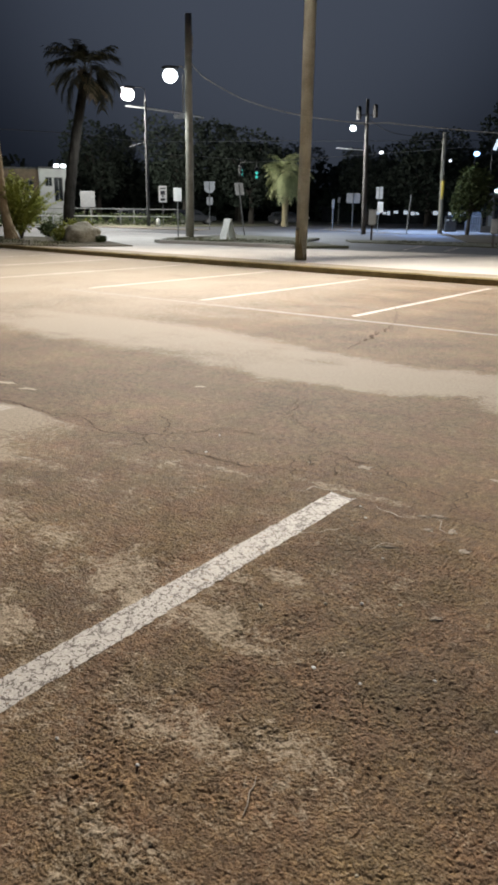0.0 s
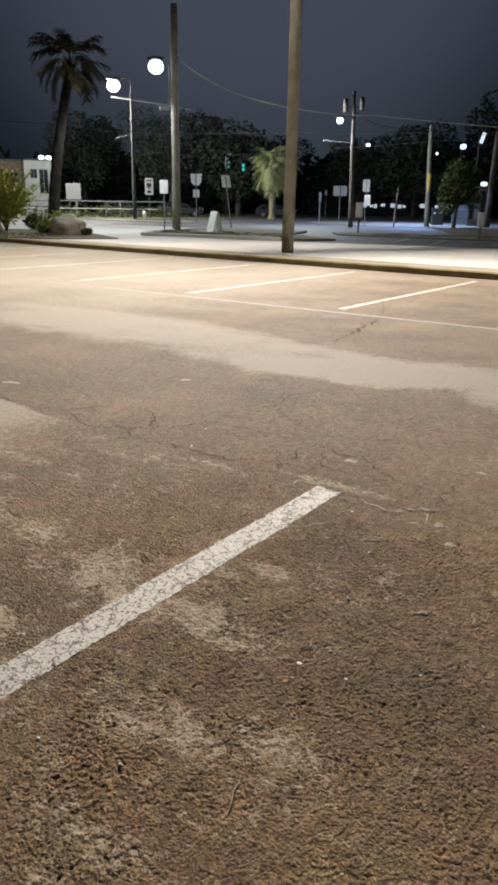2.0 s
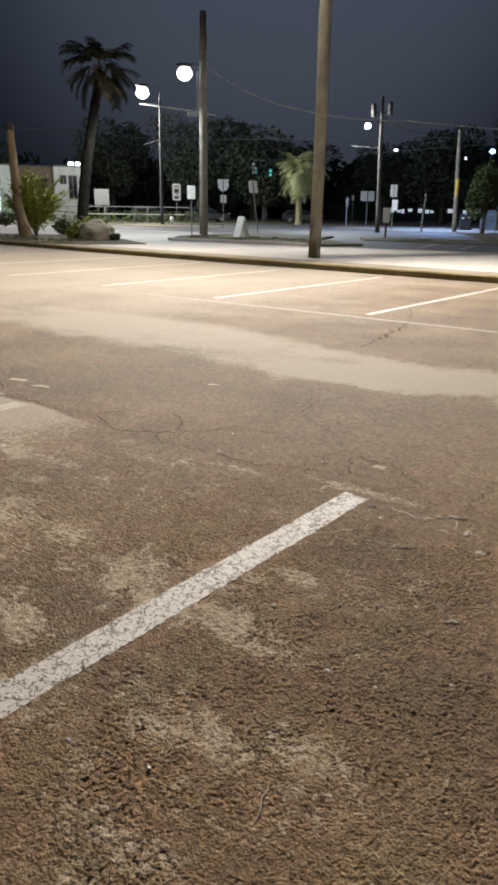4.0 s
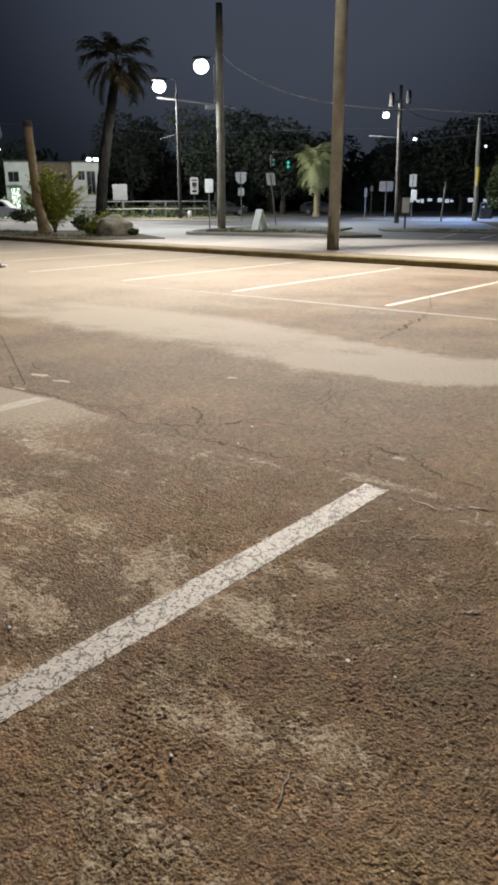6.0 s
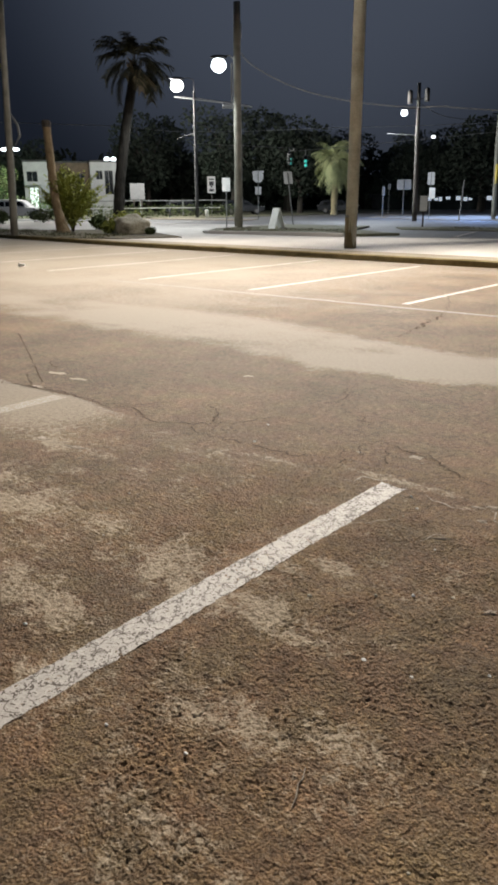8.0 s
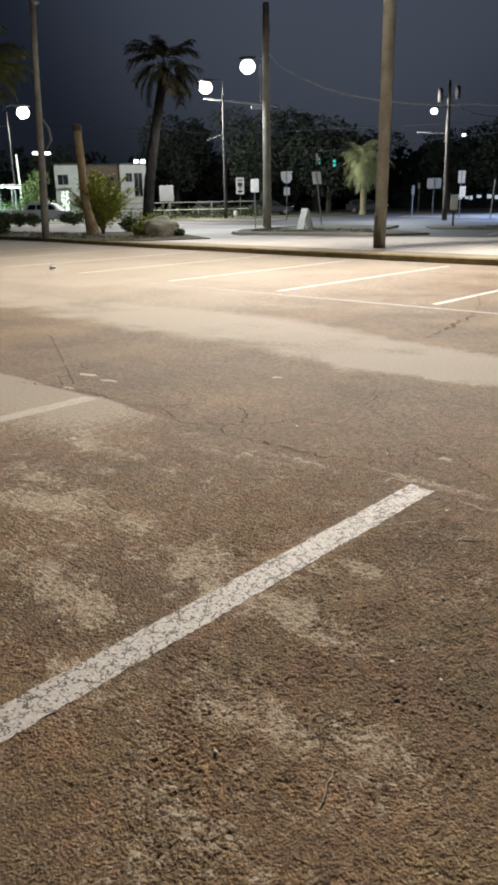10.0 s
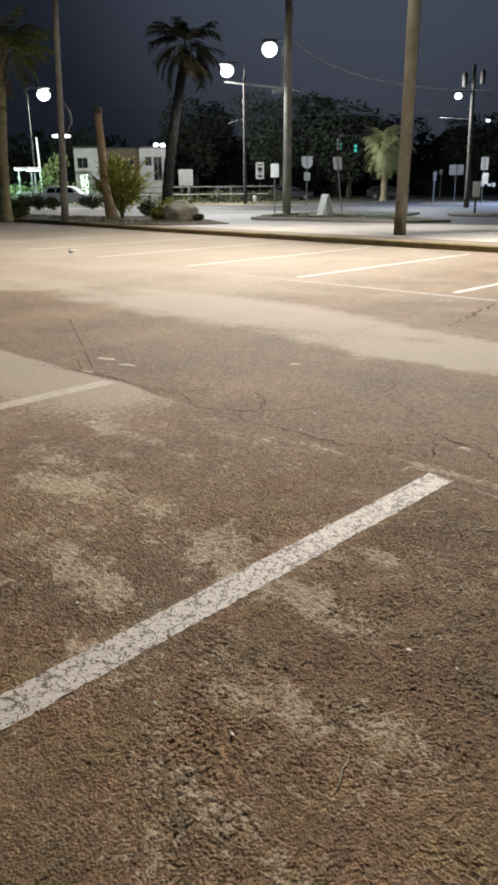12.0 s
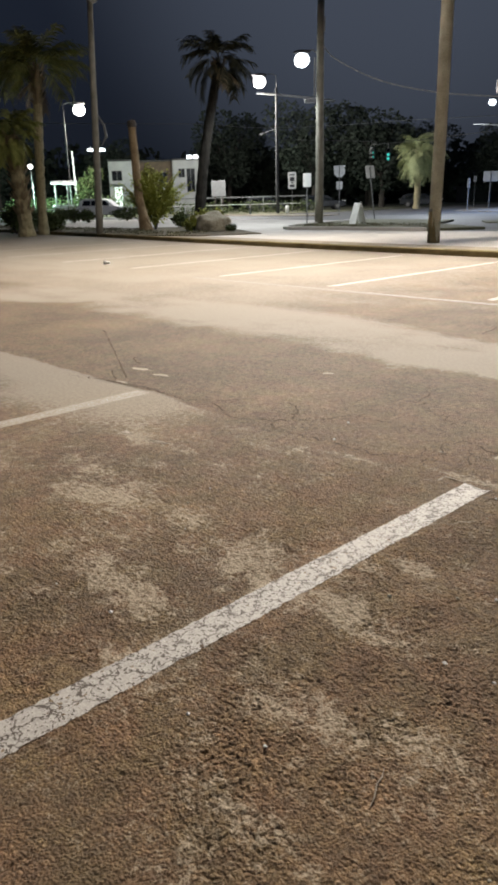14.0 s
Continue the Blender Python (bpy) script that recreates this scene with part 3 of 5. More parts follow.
def crack(points, width, seed, material=None, jag=1.0):
    """A jagged dark fissure along points on the asphalt."""
    rnd = random.Random(seed)
    pts = []
    for (x0, y0), (x1, y1) in zip(points, points[1:]):
        n = max(3, int(math.hypot(x1 - x0, y1 - y0) / 0.035))
        for i in range(n):
            t = i / n
            pts.append((x0 + (x1 - x0) * t + rnd.gauss(0, 0.009 + 0.3 * width) * jag, y0 + (y1 - y0) * t + rnd.gauss(0, 0.009 + 0.3 * width) * jag))
    pts.append(points[-1])
    f = Form()
    vs, fs = [], []
    for i, (x, y) in enumerate(pts):
        a, b = pts[max(i - 1, 0)], pts[min(i + 1, len(pts) - 1)]
        d = math.hypot(b[0] - a[0], b[1] - a[1]) or 1
        nx, ny = -(b[1] - a[1]) / d, (b[0] - a[0]) / d
        w = (width * 0.6 + 0.003) * rnd.uniform(0.12, 1.0) * (0.2 if i in (0, len(pts) - 1) else 1) / 2
        z = surface(x, y) + 0.0035
        vs += [(x + nx * w, y + ny * w, z), (x - nx * w, y - ny * w, z)]
    fs = [(2 * i, 2 * i + 1, 2 * i + 3, 2 * i + 2) for i in range(len(pts) - 1)]
    f.add(vs, fs)
    return part("vein" if material else "crack", f, material or CRACK, lot, "pale mortar vein" if material else "")


# fissures of the aisle, long ones first, then their spurs
crack([(-7.36, 3.81), (-6.36, 3.285), (-5.8, 2.98), (-5.19, 2.65)], 0.022, 100, None, 0.25)
crack([(-5.545, 2.74), (-5.19, 2.55)], 0.018, 99, None, 0.3)
crack([(-5.25, 2.5), (-5.1, 2.53), (-4.95, 2.60)], 0.026, 101, None, 0.5)
crack([(-5.85, 3.165), (-5.64, 3.06), (-5.55, 3.03)], 0.03, 102, None, 0.4)
crack([(-4.05, 6.11), (-4.15, 6.65)], 0.03, 103)
crack([(-4.15, 6.65), (-4.2, 6.92), (-4.32, 7.3), (-4.38, 7.7)], 0.07, 104)
crack([(-4.38, 7.7), (-4.6, 8.3), (-4.78, 8.75), (-5.32, 9.76)], 0.02, 105)
crack([(-5.63, 2.42), (-5.2, 2.51), (-4.72, 2.58), (-4.33, 2.56), (-4.07, 2.62), (-3.84, 2.51), (-3.67, 2.5), (-3.48, 2.62), (-3.32, 2.77), (-3.2, 3.03), (-2.9, 3.04)], 0.018, 106)
crack([(-4.34, 2.56), (-4.13, 2.65), (-3.97, 2.91)], 0.014, 107)
crack([(-3.77, 3.0), (-3.56, 2.89), (-3.41, 2.72)], 0.017, 108)
crack([(-3.48, 2.6), (-3.33, 2.48), (-3.09, 2.51), (-2.84, 2.53), (-2.62, 2.55), (-2.43, 2.65)], 0.017, 109)
crack([(-2.84, 3.06), (-2.72, 2.99)], 0.024, 110)
crack([(-3.28, 4.01), (-3.11, 3.74), (-3.09, 3.58), (-2.85, 3.42), (-2.62, 3.3)], 0.014, 111)
crack([(-2.47, 2.9), (-2.41, 3.05), (-2.22, 2.98), (-2.09, 3.0), (-1.89, 2.86), (-1.72, 2.8), (-1.54, 2.78)], 0.015, 112)
crack([(-2.47, 2.92), (-2.34, 2.72)], 0.011, 113)
crack([(-2.32, 2.97), (-2.19, 2.71)], 0.010, 114)
crack([(-2.35, 2.55), (-2.43, 2.69), (-2.5, 2.8)], 0.011, 115)
crack([(-2.0, 2.59), (-1.88, 2.69), (-1.8, 2.8)], 0.010, 116)
crack([(-1.51, 3.12), (-1.55, 3.04), (-1.52, 2.92), (-1.52, 2.77), (-1.51, 2.58)], 0.010, 117)
crack([(-1.7, 2.49), (-1.58, 2.5), (-1.51, 2.56), (-1.39, 2.52), (-1.2, 2.54), (-0.9, 2.6)], 0.009, 118)
crack([(-2.26, 2.39), (-2.12, 2.5), (-1.95, 2.58)], 0.022, 119, CHIP)
crack([(-1.66, 1.93), (-1.6, 2.07), (-1.55, 2.18)], 0.010, 120, CHIP)
crack([(-1.83, 2.46), (-1.69, 2.44), (-1.57, 2.47)], 0.014, 121, CHIP)
crack([(-1.5, 2.5), (-1.44, 2.4), (-1.36, 2.42)], 0.014, 122, CHIP)
crack([(-2.0, 1.95), (-1.88, 2.02), (-1.8, 2.14)], 0.009, 123, CHIP)

# ---- kerb and the ground behind it ----
G = 0.12  # height of the ground behind the kerb


def sheet(name, outline, z, material, label, category="ground", thick=0.05):
    f = Form()
    n = len(outline)
    f.add([(x, y, z) for x, y in outline] + [(x, y, z - thick) for x, y in outline],
          [tuple(range(n)), tuple(range(n, 2 * n))[::-1]] + [(k, k + n, (k + 1) % n + n, (k + 1) % n) for k in range(n)])
    return solid(name, f, material, label, category, "structure")


kx = list(np.linspace(-60, 25, 120))
f = Form()
prof = [(0.0, -0.05), (0.0, 0.115), (0.02, 0.14), (0.14, 0.143), (0.16, 0.12), (0.16, -0.05)]
vs = []
for i, x in enumerate(kx):
    for py, pz in prof:
        vs.append((x, kerb_y(x) + py + 0.012 * noise.noise((x * 0.8, 0, 0)), pz + (0.012 * noise.noise((x * 1.3, 5, 0)) if pz > 0 else 0)))
n = len(prof)
f.add(vs, [(i * n + k, (i + 1) * n + k, (i + 1) * n + k + 1, i * n + k + 1) for i in range(len(kx) - 1) for k in range(n - 1)])
solid("kerb", f, KERB, "low weathered concrete kerb stained yellowish brown", "kerb", "structure")


def behind(off, xs):
    return [(x, kerb_y(x) + off) for x in xs]


# one sheet that reaches the horizon, from the kerb outwards
ground_edge = [(x, kerb_y(x) + 0.15) for x in np.linspace(25, -60, 40)]
f = Form()
f.add([(1500, -20, G - 0.012), (25, -20, G - 0.012)] + [(x, y, G - 0.012) for x, y in ground_edge] + [(-60, -20, G - 0.012), (-1500, -20, G - 0.012), (-1500, 2500, G - 0.012), (1500, 2500, G - 0.012)], [tuple(range(46))])
solid("ground", f, ROAD, "dark asphalt roadway under street lamps", "ground", "structure")
xs = list(np.linspace(-60, 25, 60))
sheet("verge", behind(0.155, xs) + behind(1.25, xs)[::-1], G + 0.004, STRIP, "dusty concrete strip along the kerb", "pavement")
sheet("drive_lane", behind(1.25, [-24.5, -20, -15, -10, -5, 0, 12]) + [(12, 24.6), (-7.8, 24.2), (-11.2, 23.4), (-15.8, 22.5), (-20, 22.4), (-22.2, 22.0), (-24.2, 24.6), (-25.2, 28.0), (-26.6, 32.4), (-46, 34.0), (-62, 30), (-52, 24.5), (-36, 19.2), (-30, 22.6), (-25.2, 21.9), (-20.6, 19.1), (-22, 16.9)], G, LANE, "pale concrete drive lane lit by a lamp", "drive lane")
sheet("grass_island", [(-21.8, 22.1), (-20, 22.5), (-15.8, 22.6), (-14.6, 24.6), (-18.5, 27.5), (-20.5, 32.0), (-26.0, 32.3), (-24.8, 28.0), (-23.9, 24.4)], G + 0.07, GRASS, "worn grass island with a pale kerb", "grass", 0.1)
f = Form()
edge = [(-15.8, 22.55), (-20, 22.45), (-21.9, 22.0), (-22.6, 22.4), (-24.0, 24.4), (-24.95, 28.0), (-26.2, 32.4)]
for (x0, y0), (x1, y1) in zip(edge, edge[1:]):
    L = math.hypot(x1 - x0, y1 - y0)
    f.box(((x0 + x1) / 2, (y0 + y1) / 2, G + 0.05), (L + 0.1, 0.16, 0.16), pose(0, 0, 0, 0, 0, math.degrees(math.atan2(y1 - y0, x1 - x0))).to_3x3(), 0.03)
solid("island_kerb", f, LANE, "pale concrete kerb round the grass island", "kerb", "structure")
sheet("planting_bed", behind(0.16, [-60, -50, -40, -30, -24]) + [(-21.6, 16.95), (-20.5, 19.0), (-25.2, 21.8), (-30, 22.5), (-36, 19.1), (-44, 21.8), (-60, 24)], G + 0.03, MULCH, "planting bed with mulch and thin grass", "planting bed", 0.08)
sheet("grass_strip", [(-17.5, 29.8), (30, 29.6), (30, 34), (-17, 33.6), (-19, 32)], G + 0.03, GRASS, "dim grass strip beside the far stalls", "grass", 0.06)
sheet("side_lawn", [(-13.6, 34.2), (30, 34.2), (30, 50), (-18.6, 50), (-19.4, 46)], G + 0.026, MULCH, "brownish thin lawn by the brown building", "grass", 0.06)
sheet("far_lawn", [(-46, 45), (-60, 39), (-90, 46), (-170, 70), (-170, 170), (-60, 130), (-46, 60)], G + 0.03, GRASS, "dark lawn behind a low rail fence", "grass", 0.06)
sheet("far_pavement", [(-33, 52), (-24, 47), (-12, 46), (-6, 50), (-6, 62), (-40, 66)], G + 0.02, STRIP, "concrete pavement under a bluish lamp", "pavement", 0.04)
sheet("sidewalk", [(-62, 43.2), (-42, 40.7), (-36, 40.5), (-37.5, 43.5), (-44, 44.2), (-60, 47)], G + 0.03, STRIP, "concrete sidewalk at the street corner", "pavement", 0.06)
for (xa, ya), (xb, yb) in (((-12.3, 24.5), (-13.5, 28.8)), ((-10.9, 25.0), (-11.8, 28.5)), ((-8.8, 25.4), (-9.6, 29.1)), ((-16.2, 24.9), (-17.0, 27.4)), ((-6.4, 25.4), (-7.2, 29.1))):
    sheet("painted_line", [(xa - 0.09, ya), (xa + 0.09, ya), (xb + 0.09, yb), (xb - 0.09, yb)], G + 0.004, PAINT, "white stall line in the lot across the lane", "road marking", 0.004)


# ---- poles and lamps ----
def luminaire(parent, lens_material, arm, head, size=0.8):
    """A bracket arm from arm to head, with a housing and its drop lens under it."""
    a, h = Vector(arm), Vector(head)
    roof = h + Vector((0, 0, size * 0.40))
    part("arm", Form().tube([a, Vector((a.x, a.y, roof.z - 0.1)), Vector((a.x + (h.x - a.x) * 0.3, a.y + (h.y - a.y) * 0.3, roof.z + 0.06)), roof], [0.04, 0.035, 0.032, 0.03], 8), STEEL, parent, "steel bracket arm")
    d = h - a
    turn = math.degrees(math.atan2(d.y, d.x))
    house = part("lamp_housing", Form().ball((0, 0, 0), (size * 0.46, size * 0.26, size * 0.12), 18, 10, 0.0), BLACK, parent, "dark lamp housing", True)
    house.matrix_basis = pose(h.x, h.y, h.z + size * 0.38, 0, 0, turn)
    lens = part("lens", Form().ball((0, 0, 0), (size * 0.40, size * 0.40, size * 0.36), 28, 18), lens_material, house, "glowing lamp lens", True)
    lens.matrix_basis = pose(0, 0, -size * 0.38)


def pole(place, height, r0, r1, lean=(0, 0), material=WOOD, label="weathered round wooden utility pole", name="utility_pole"):
    t = thing(name, place, label, "pole")
    pts = [(lean[0] * k / 8 + (0.012 * math.sin(k * 0.9) if material in (WOOD, WOOD_PALE, WOOD_DARK) else 0), lean[1] * k / 8, height * k / 8) for k in range(9)]
    part("shaft", Form().tube(pts, [r0 + (r1 - r0) * k / 8 for k in range(9)], 18, 0.02), material, t, smooth=True)
    return t


p1 = pole((-11.69, 16.84, G), 10.4, 0.160, 0.150, (0.10, 0.01), WOOD_PALE, label="tall wooden light pole standing in the kerb strip")
part("foot", Form().tube([(0, 0, -0.05), (0, 0, 0.82)], [0.166, 0.160], 18, 0.02), WOOD_LOW, p1, "yellowish brown stained foot", True)
part("band", Form().tube([(0, 0, 0.80), (0, 0, 0.86)], [0.164, 0.163], 18), STEEL, p1, "thin steel band")
luminaire(p1, LAMP_WARM, (0.1, 0, 9.9), (-0.2, -0.8, 10.2), 0.5)

p2 = pole((-24.57, 26.75, G), 9.6, 0.2, 0.15, (0.05, 0), label="thick wooden utility pole with street lamp and cables")
luminaire(p2, LAMP_COOL, (-0.1, -0.05, 6.9), (-0.60, -0.54, 7.1), 0.85)
part("conduit", Form().tube([(-0.19, -0.14, 5.6), (-0.18, -0.14, 7.2)], [0.035, 0.035], 8), STEEL, p2, "steel cable conduit")
part("insulator", Form().tube([(0.12, 0.1, 8.2), (0.12, 0.1, 8.75)], [0.07, 0.09], 10), SIGN_BACK, p2, "pale insulator")

p3 = pole((-47.87, 47.49, G), 10.1, 0.17, 0.10, (0, 0), STEEL_DARK, "grey steel street lamp pole with a long mast arm", "street_lamp")
luminaire(p3, LAMP_WARM, (0, 0, 9.6), (-1.0, -1.0, 10.6), 1.35)
# paler material on the arm stands in for lamp light on it
part("mast_arm", Form().tube([(-1.2, -1.15, 9.75), (0, 0, 9.6), (2.2, 2.1, 9.25), (3.6, 3.4, 8.95)], [0.06, 0.09, 0.08, 0.06], 8), SIGN_BACK, p3, "long steel mast arm")
part("signal_box", Form().box((2.05, 1.95, 9.0), (0.9, 0.3, 0.3), pose(0, 0, 0, 0, 0, 44).to_3x3(), 0.04), SIGN_BACK, p3)
part("bracket", Form().tube([(-0.1, -0.1, 6.9), (-1.1, -1.0, 6.5)], [0.05, 0.04], 6), STEEL_DARK, p3)

pl = pole((-24.02, 42.97, G), 8.0, 0.16, 0.1, (-0.15, -0.1), WOOD_DARK, "dark utility pole with street lamp and transformers")
luminaire(pl, LAMP_COOL, (-0.12, -0.08, 6.2), (-0.85, -0.48, 6.35), 0.5)
part("crossarm", Form().tube([(-0.1, -0.05, 5.05), (-1.7, -0.95, 5.2)], [0.04, 0.03], 8), STEEL, pl)
part("transformer_bracket", Form().tube([(-0.58, -0.34, 7.1), (0.30, 0.14, 7.1)], [0.03, 0.03], 6), WOOD_DARK, pl)
for dx, dz in ((-0.58, 7.2), (0.30, 7.3)):
    part("transformer", Form().tube([(dx, dx * 0.545 - 0.02, dz - 0.34), (dx, dx * 0.545 - 0.02, dz + 0.34), (dx, dx * 0.545 - 0.02, dz + 0.42)], [0.15, 0.15, 0.05], 14), WOOD_DARK, pl, "grey transformer can", True)
part("small_lamp", Form().ball((0.75, 0.4, 4.95), (0.13, 0.13, 0.09), 10, 6), glow("small_cool_light", (0.9, 0.95, 1), 2.5), pl, "small white flood lamp")

pr = pole((-21.77, 49.92, G), 6.6, 0.17, 0.12, (-0.2, -0.1), WOOD, "leaning wooden pole with a yellow guy marker")
part("guy_marker", Form().tube([(0.06, -0.25, 2.3), (0.03, -0.22, 3.5)], [0.09, 0.13], 10), YELLOW, pr, "yellow plastic guy marker")
part("guy_wire", Form().tube([(0.25, -0.5, 0), (-0.1, -0.1, 5.6)], [0.02, 0.02], 6), STEEL, pr)
part("small_lamp", Form().ball((0.3, 0.1, 4.8), (0.1, 0.1, 0.1), 10, 6), glow("small_dim_light", (0.8, 0.85, 1), 1.2), pr, "small white lamp")

p4 = pole((-27.93, 16.68, G), 9.4, 0.155, 0.1, (0.21, 0.35), WOOD, "slim leaning wooden utility pole in the planting bed")
part("cable_loop", Form().tube([(0.2, 0.24, 4.6), (0.32, 0.44, 4.2), (0.34, 0.48, 3.8), (0.25, 0.3, 3.45)], [0.03, 0.05, 0.06, 0.03], 8), BOARD, p4, "grey cable loop")
part("pole_cap", Form().box((0.2, 0.4, 8.75), (0.35, 0.3, 0.35), None, 0.05), SIGN_BACK, p4, "grey fitting near the top")

bl = pole((-20.6, 52.2, G), 5.3, 0.05, 0.04, (0, 0), BLACK, "slim dark lamp post with a small blue lamp", "lamp_post")
part("lens", Form().ball((0.1, 0, 5.35), (0.2, 0.2, 0.16), 14, 8), LAMP_BLUE, bl, "glowing blue lamp", True)
le = pole((-70.78, 40.34, G), 10.2, 0.10, 0.07, (0, 0), BLACK, "dark steel street lamp pole", "street_lamp")
luminaire(le, LAMP_WARM, (0, 0, 9.9), (0.85, 1.3, 10.2), 1.5)
fl = pole((-80.8, 50.1, G), 7.3, 0.1, 0.08, (0, 0), STEEL, "steel pole with twin flood lamps", "lamp_post")
for s in (-0.75, 0.75):
    part("lens", Form().box((s * 0.42, s * 0.68, 7.35), (0.7, 0.7, 0.3), None, 0.08), LAMP_COOL, fl, "glowing flood lamp")

# ---- signs ----
def sign(place, outline, z, label, lean=0.0, back=True, post_r=0.03, post_top=None, yaw=None, material=None, post_front=True):
    x, y = place
    t = thing("street_sign", (x, y, G), label, "sign", facing(x, y) if yaw is None else yaw)
    top = post_top or z
    g = Form().tube([(0, 0, -0.1), (lean * top, 0, top)], [post_r, post_r], 8)
    part("post", g, STEEL if material is None else material, t, "galvanised steel post")
    f = Form()
    dy = 0.035 if post_front else -0.035
    f.plate([(px + lean * (z + pz), z + pz) for px, pz in outline], dy - 0.006, dy + 0.006)
    part("panel", f, SIGN_BACK if back else WHITE, t)
    return t


def rect(w, h):
    c = min(w, h) * 0.08
    w, h = w / 2, h / 2
    return [(-w + c, -h), (w - c, -h), (w, -h + c), (w, h - c), (w - c, h), (-w + c, h), (-w, h - c), (-w, -h + c)]


s1 = sign((-47.45, 48.92), rect(0.72, 1.4), 2.75, "white rectangular road sign with dark print", back=False, post_top=3.4, post_front=False)
for z, w, h in ((3.22, 0.46, 0.1), (2.86, 0.4, 0.34), (2.3, 0.4, 0.2), (2.58, 0.16, 0.12)):
    part("print", Form().box((0, -0.047, z), (w, 0.006, h)), RED, s1, "dark printed bar")
sign((-27.21, 28.79), rect(0.42, 0.66), 2.1, "plain white rectangular sign on a thin post", back=False, post_top=2.4, post_front=False)
octagon = [(0.42 * math.cos(math.pi / 8 + k * math.pi / 4), 0.42 * math.sin(math.pi / 8 + k * math.pi / 4)) for k in range(8)]
s3 = sign((-36.83, 42.76), octagon, 3.0, "octagonal road sign seen from its dull back", post_top=3.5)
part("panel", Form().plate([(x, 2.05 + z) for x, z in rect(0.46, 0.55)], 0.03, 0.04), SIGN_BACK, s3, "small rectangular panel below")
part("panel", Form().plate([(-0.42, 3.05), (0.42, 3.3), (0.42, 3.42), (-0.42, 3.42)], 0.045, 0.055), SIGN_BACK, s3, "narrow panel on top")
sign((-25.3, 32.04), rect(0.46, 0.62), 2.45, "rectangular sign on a leaning post, seen from behind", lean=-0.13, post_top=2.7)
s5 = sign((-35.69, 62.11), rect(1.25, 0.88), 2.68, "wide rectangular road sign seen from its back", post_top=3.1, post_r=0.05)
sign((-33.72, 55.23), rect(0.22, 0.7), 2.05, "narrow sign on a steel post seen edge on", post_top=2.45, post_r=0.05)
s7 = sign((-26.61, 49.85), rect(0.5, 0.85), 2.75, "road sign with two panels on one post", post_top=3.2)
part("panel", Form().plate([(x + 0.12, 1.75 + z) for x, z in rect(0.42, 0.75)], -0.04, -0.03), WHITE, s7, "smaller white panel")
sign((-22.9, 47.0), rect(0.06, 0.3), 2.3, "thin marker post leaning a little", lean=0.06, post_top=2.5, post_r=0.05)
sign((-39.5, 66.0), rect(0.25, 0.5), 2.6, "narrow sign on a thin post", post_top=2.9)


def box_on_post(x, y, w, h, z, label, post):
    t = thing("utility_box", (x, y, G), label, "utility box", facing(x, y))
    part("post", Form().box((0, 0, z * 0.5 - 0.05), (0.09, 0.09, z + 0.1), None, 0.01), post, t)
    part("box", Form().box((0, 0, z + h / 2), (w, 0.22, h), None, 0.04), WHITE, t, "white box with rounded edges")
    part("lid", Form().box((0, 0, z + h + 0.015), (w + 0.04, 0.26, 0.04), None, 0.012), WHITE, t)


box_on_post(-18.0, 32.76, 0.36, 0.68, 0.74, "white utility box on a dark post", WOOD_DARK)
box_on_post(-10.95, 29.95, 0.29, 0.54, 0.52, "small white box on a wooden post in the grass", WOOD)

af = thing("a_frame_board", (-22.09, 26.58, G + 0.06), "white folding sandwich board standing open on grass", "sandwich board", facing(-22.09, 26.58) - 62)
for s in (-1, 1):
    f = Form().box((0, 0, 0.45), (0.62, 0.03, 0.95), pose(0, 0, 0, 16 * s).to_3x3(), 0.008)
    ob = part("panel", f, WHITE, af)
    ob.location = (0, s * 0.14, 0)
part("hinge", Form().tube([(-0.28, 0, 0.9), (0.28, 0, 0.9)], [0.02, 0.02], 8), STEEL, af)

bw = thing("bollard", (-47.2, 48.0, G), "short white bollard at the street corner", "bollard")
part("post", Form().tube([(0, 0, -0.05), (0, 0, 0.62), (0, 0, 0.7)], [0.17, 0.17, 0.08], 14), WHITE, bw, smooth=True)

sb = thing("notice_board", (-56.0, 47.7, G), "pale blank notice board on two posts", "notice board", facing(-56, 47.7))
part("panel", Form().box((0, -0.06, 2.32), (1.35, 0.05, 1.45), None, 0.015), BOARD, sb)
for s in (-0.36, 0.36):
    part("post", Form().box((s, 0, 1.5), (0.09, 0.09, 3.1), None, 0.01), WOOD_DARK, sb)

tb = thing("waste_bin", (-23.63, 56.31, G), "dark square waste bin beside a leaning pole", "waste bin", facing(-23.63, 56.31))
part("body", Form().box((0, 0, 0.55), (0.92, 0.8, 1.1), None, 0.06), BLACK, tb)
part("lid", Form().box((0, -0.02, 1.16), (1.0, 0.9, 0.12), None, 0.04), BLACK, tb)
for s in (-0.22, 0.2):
    part("label", Form().box((s, -0.405, 0.9), (0.18, 0.01, 0.12)), WHITE, tb, "small pale label")
fp = thing("fence_panel", (-22.0, 57.2, G), "pale slatted fence panel by the waste bin", "fence", facing(-22, 57.2))
for k in range(9):
    part("slat", Form().box((-0.7 + k * 0.17, 0, 0.75), (0.12, 0.03, 1.5), None, 0.008), STEEL, fp)
part("rail", Form().box((0, 0.03, 1.2), (1.6, 0.03, 0.08)), SIGN_BACK, fp)

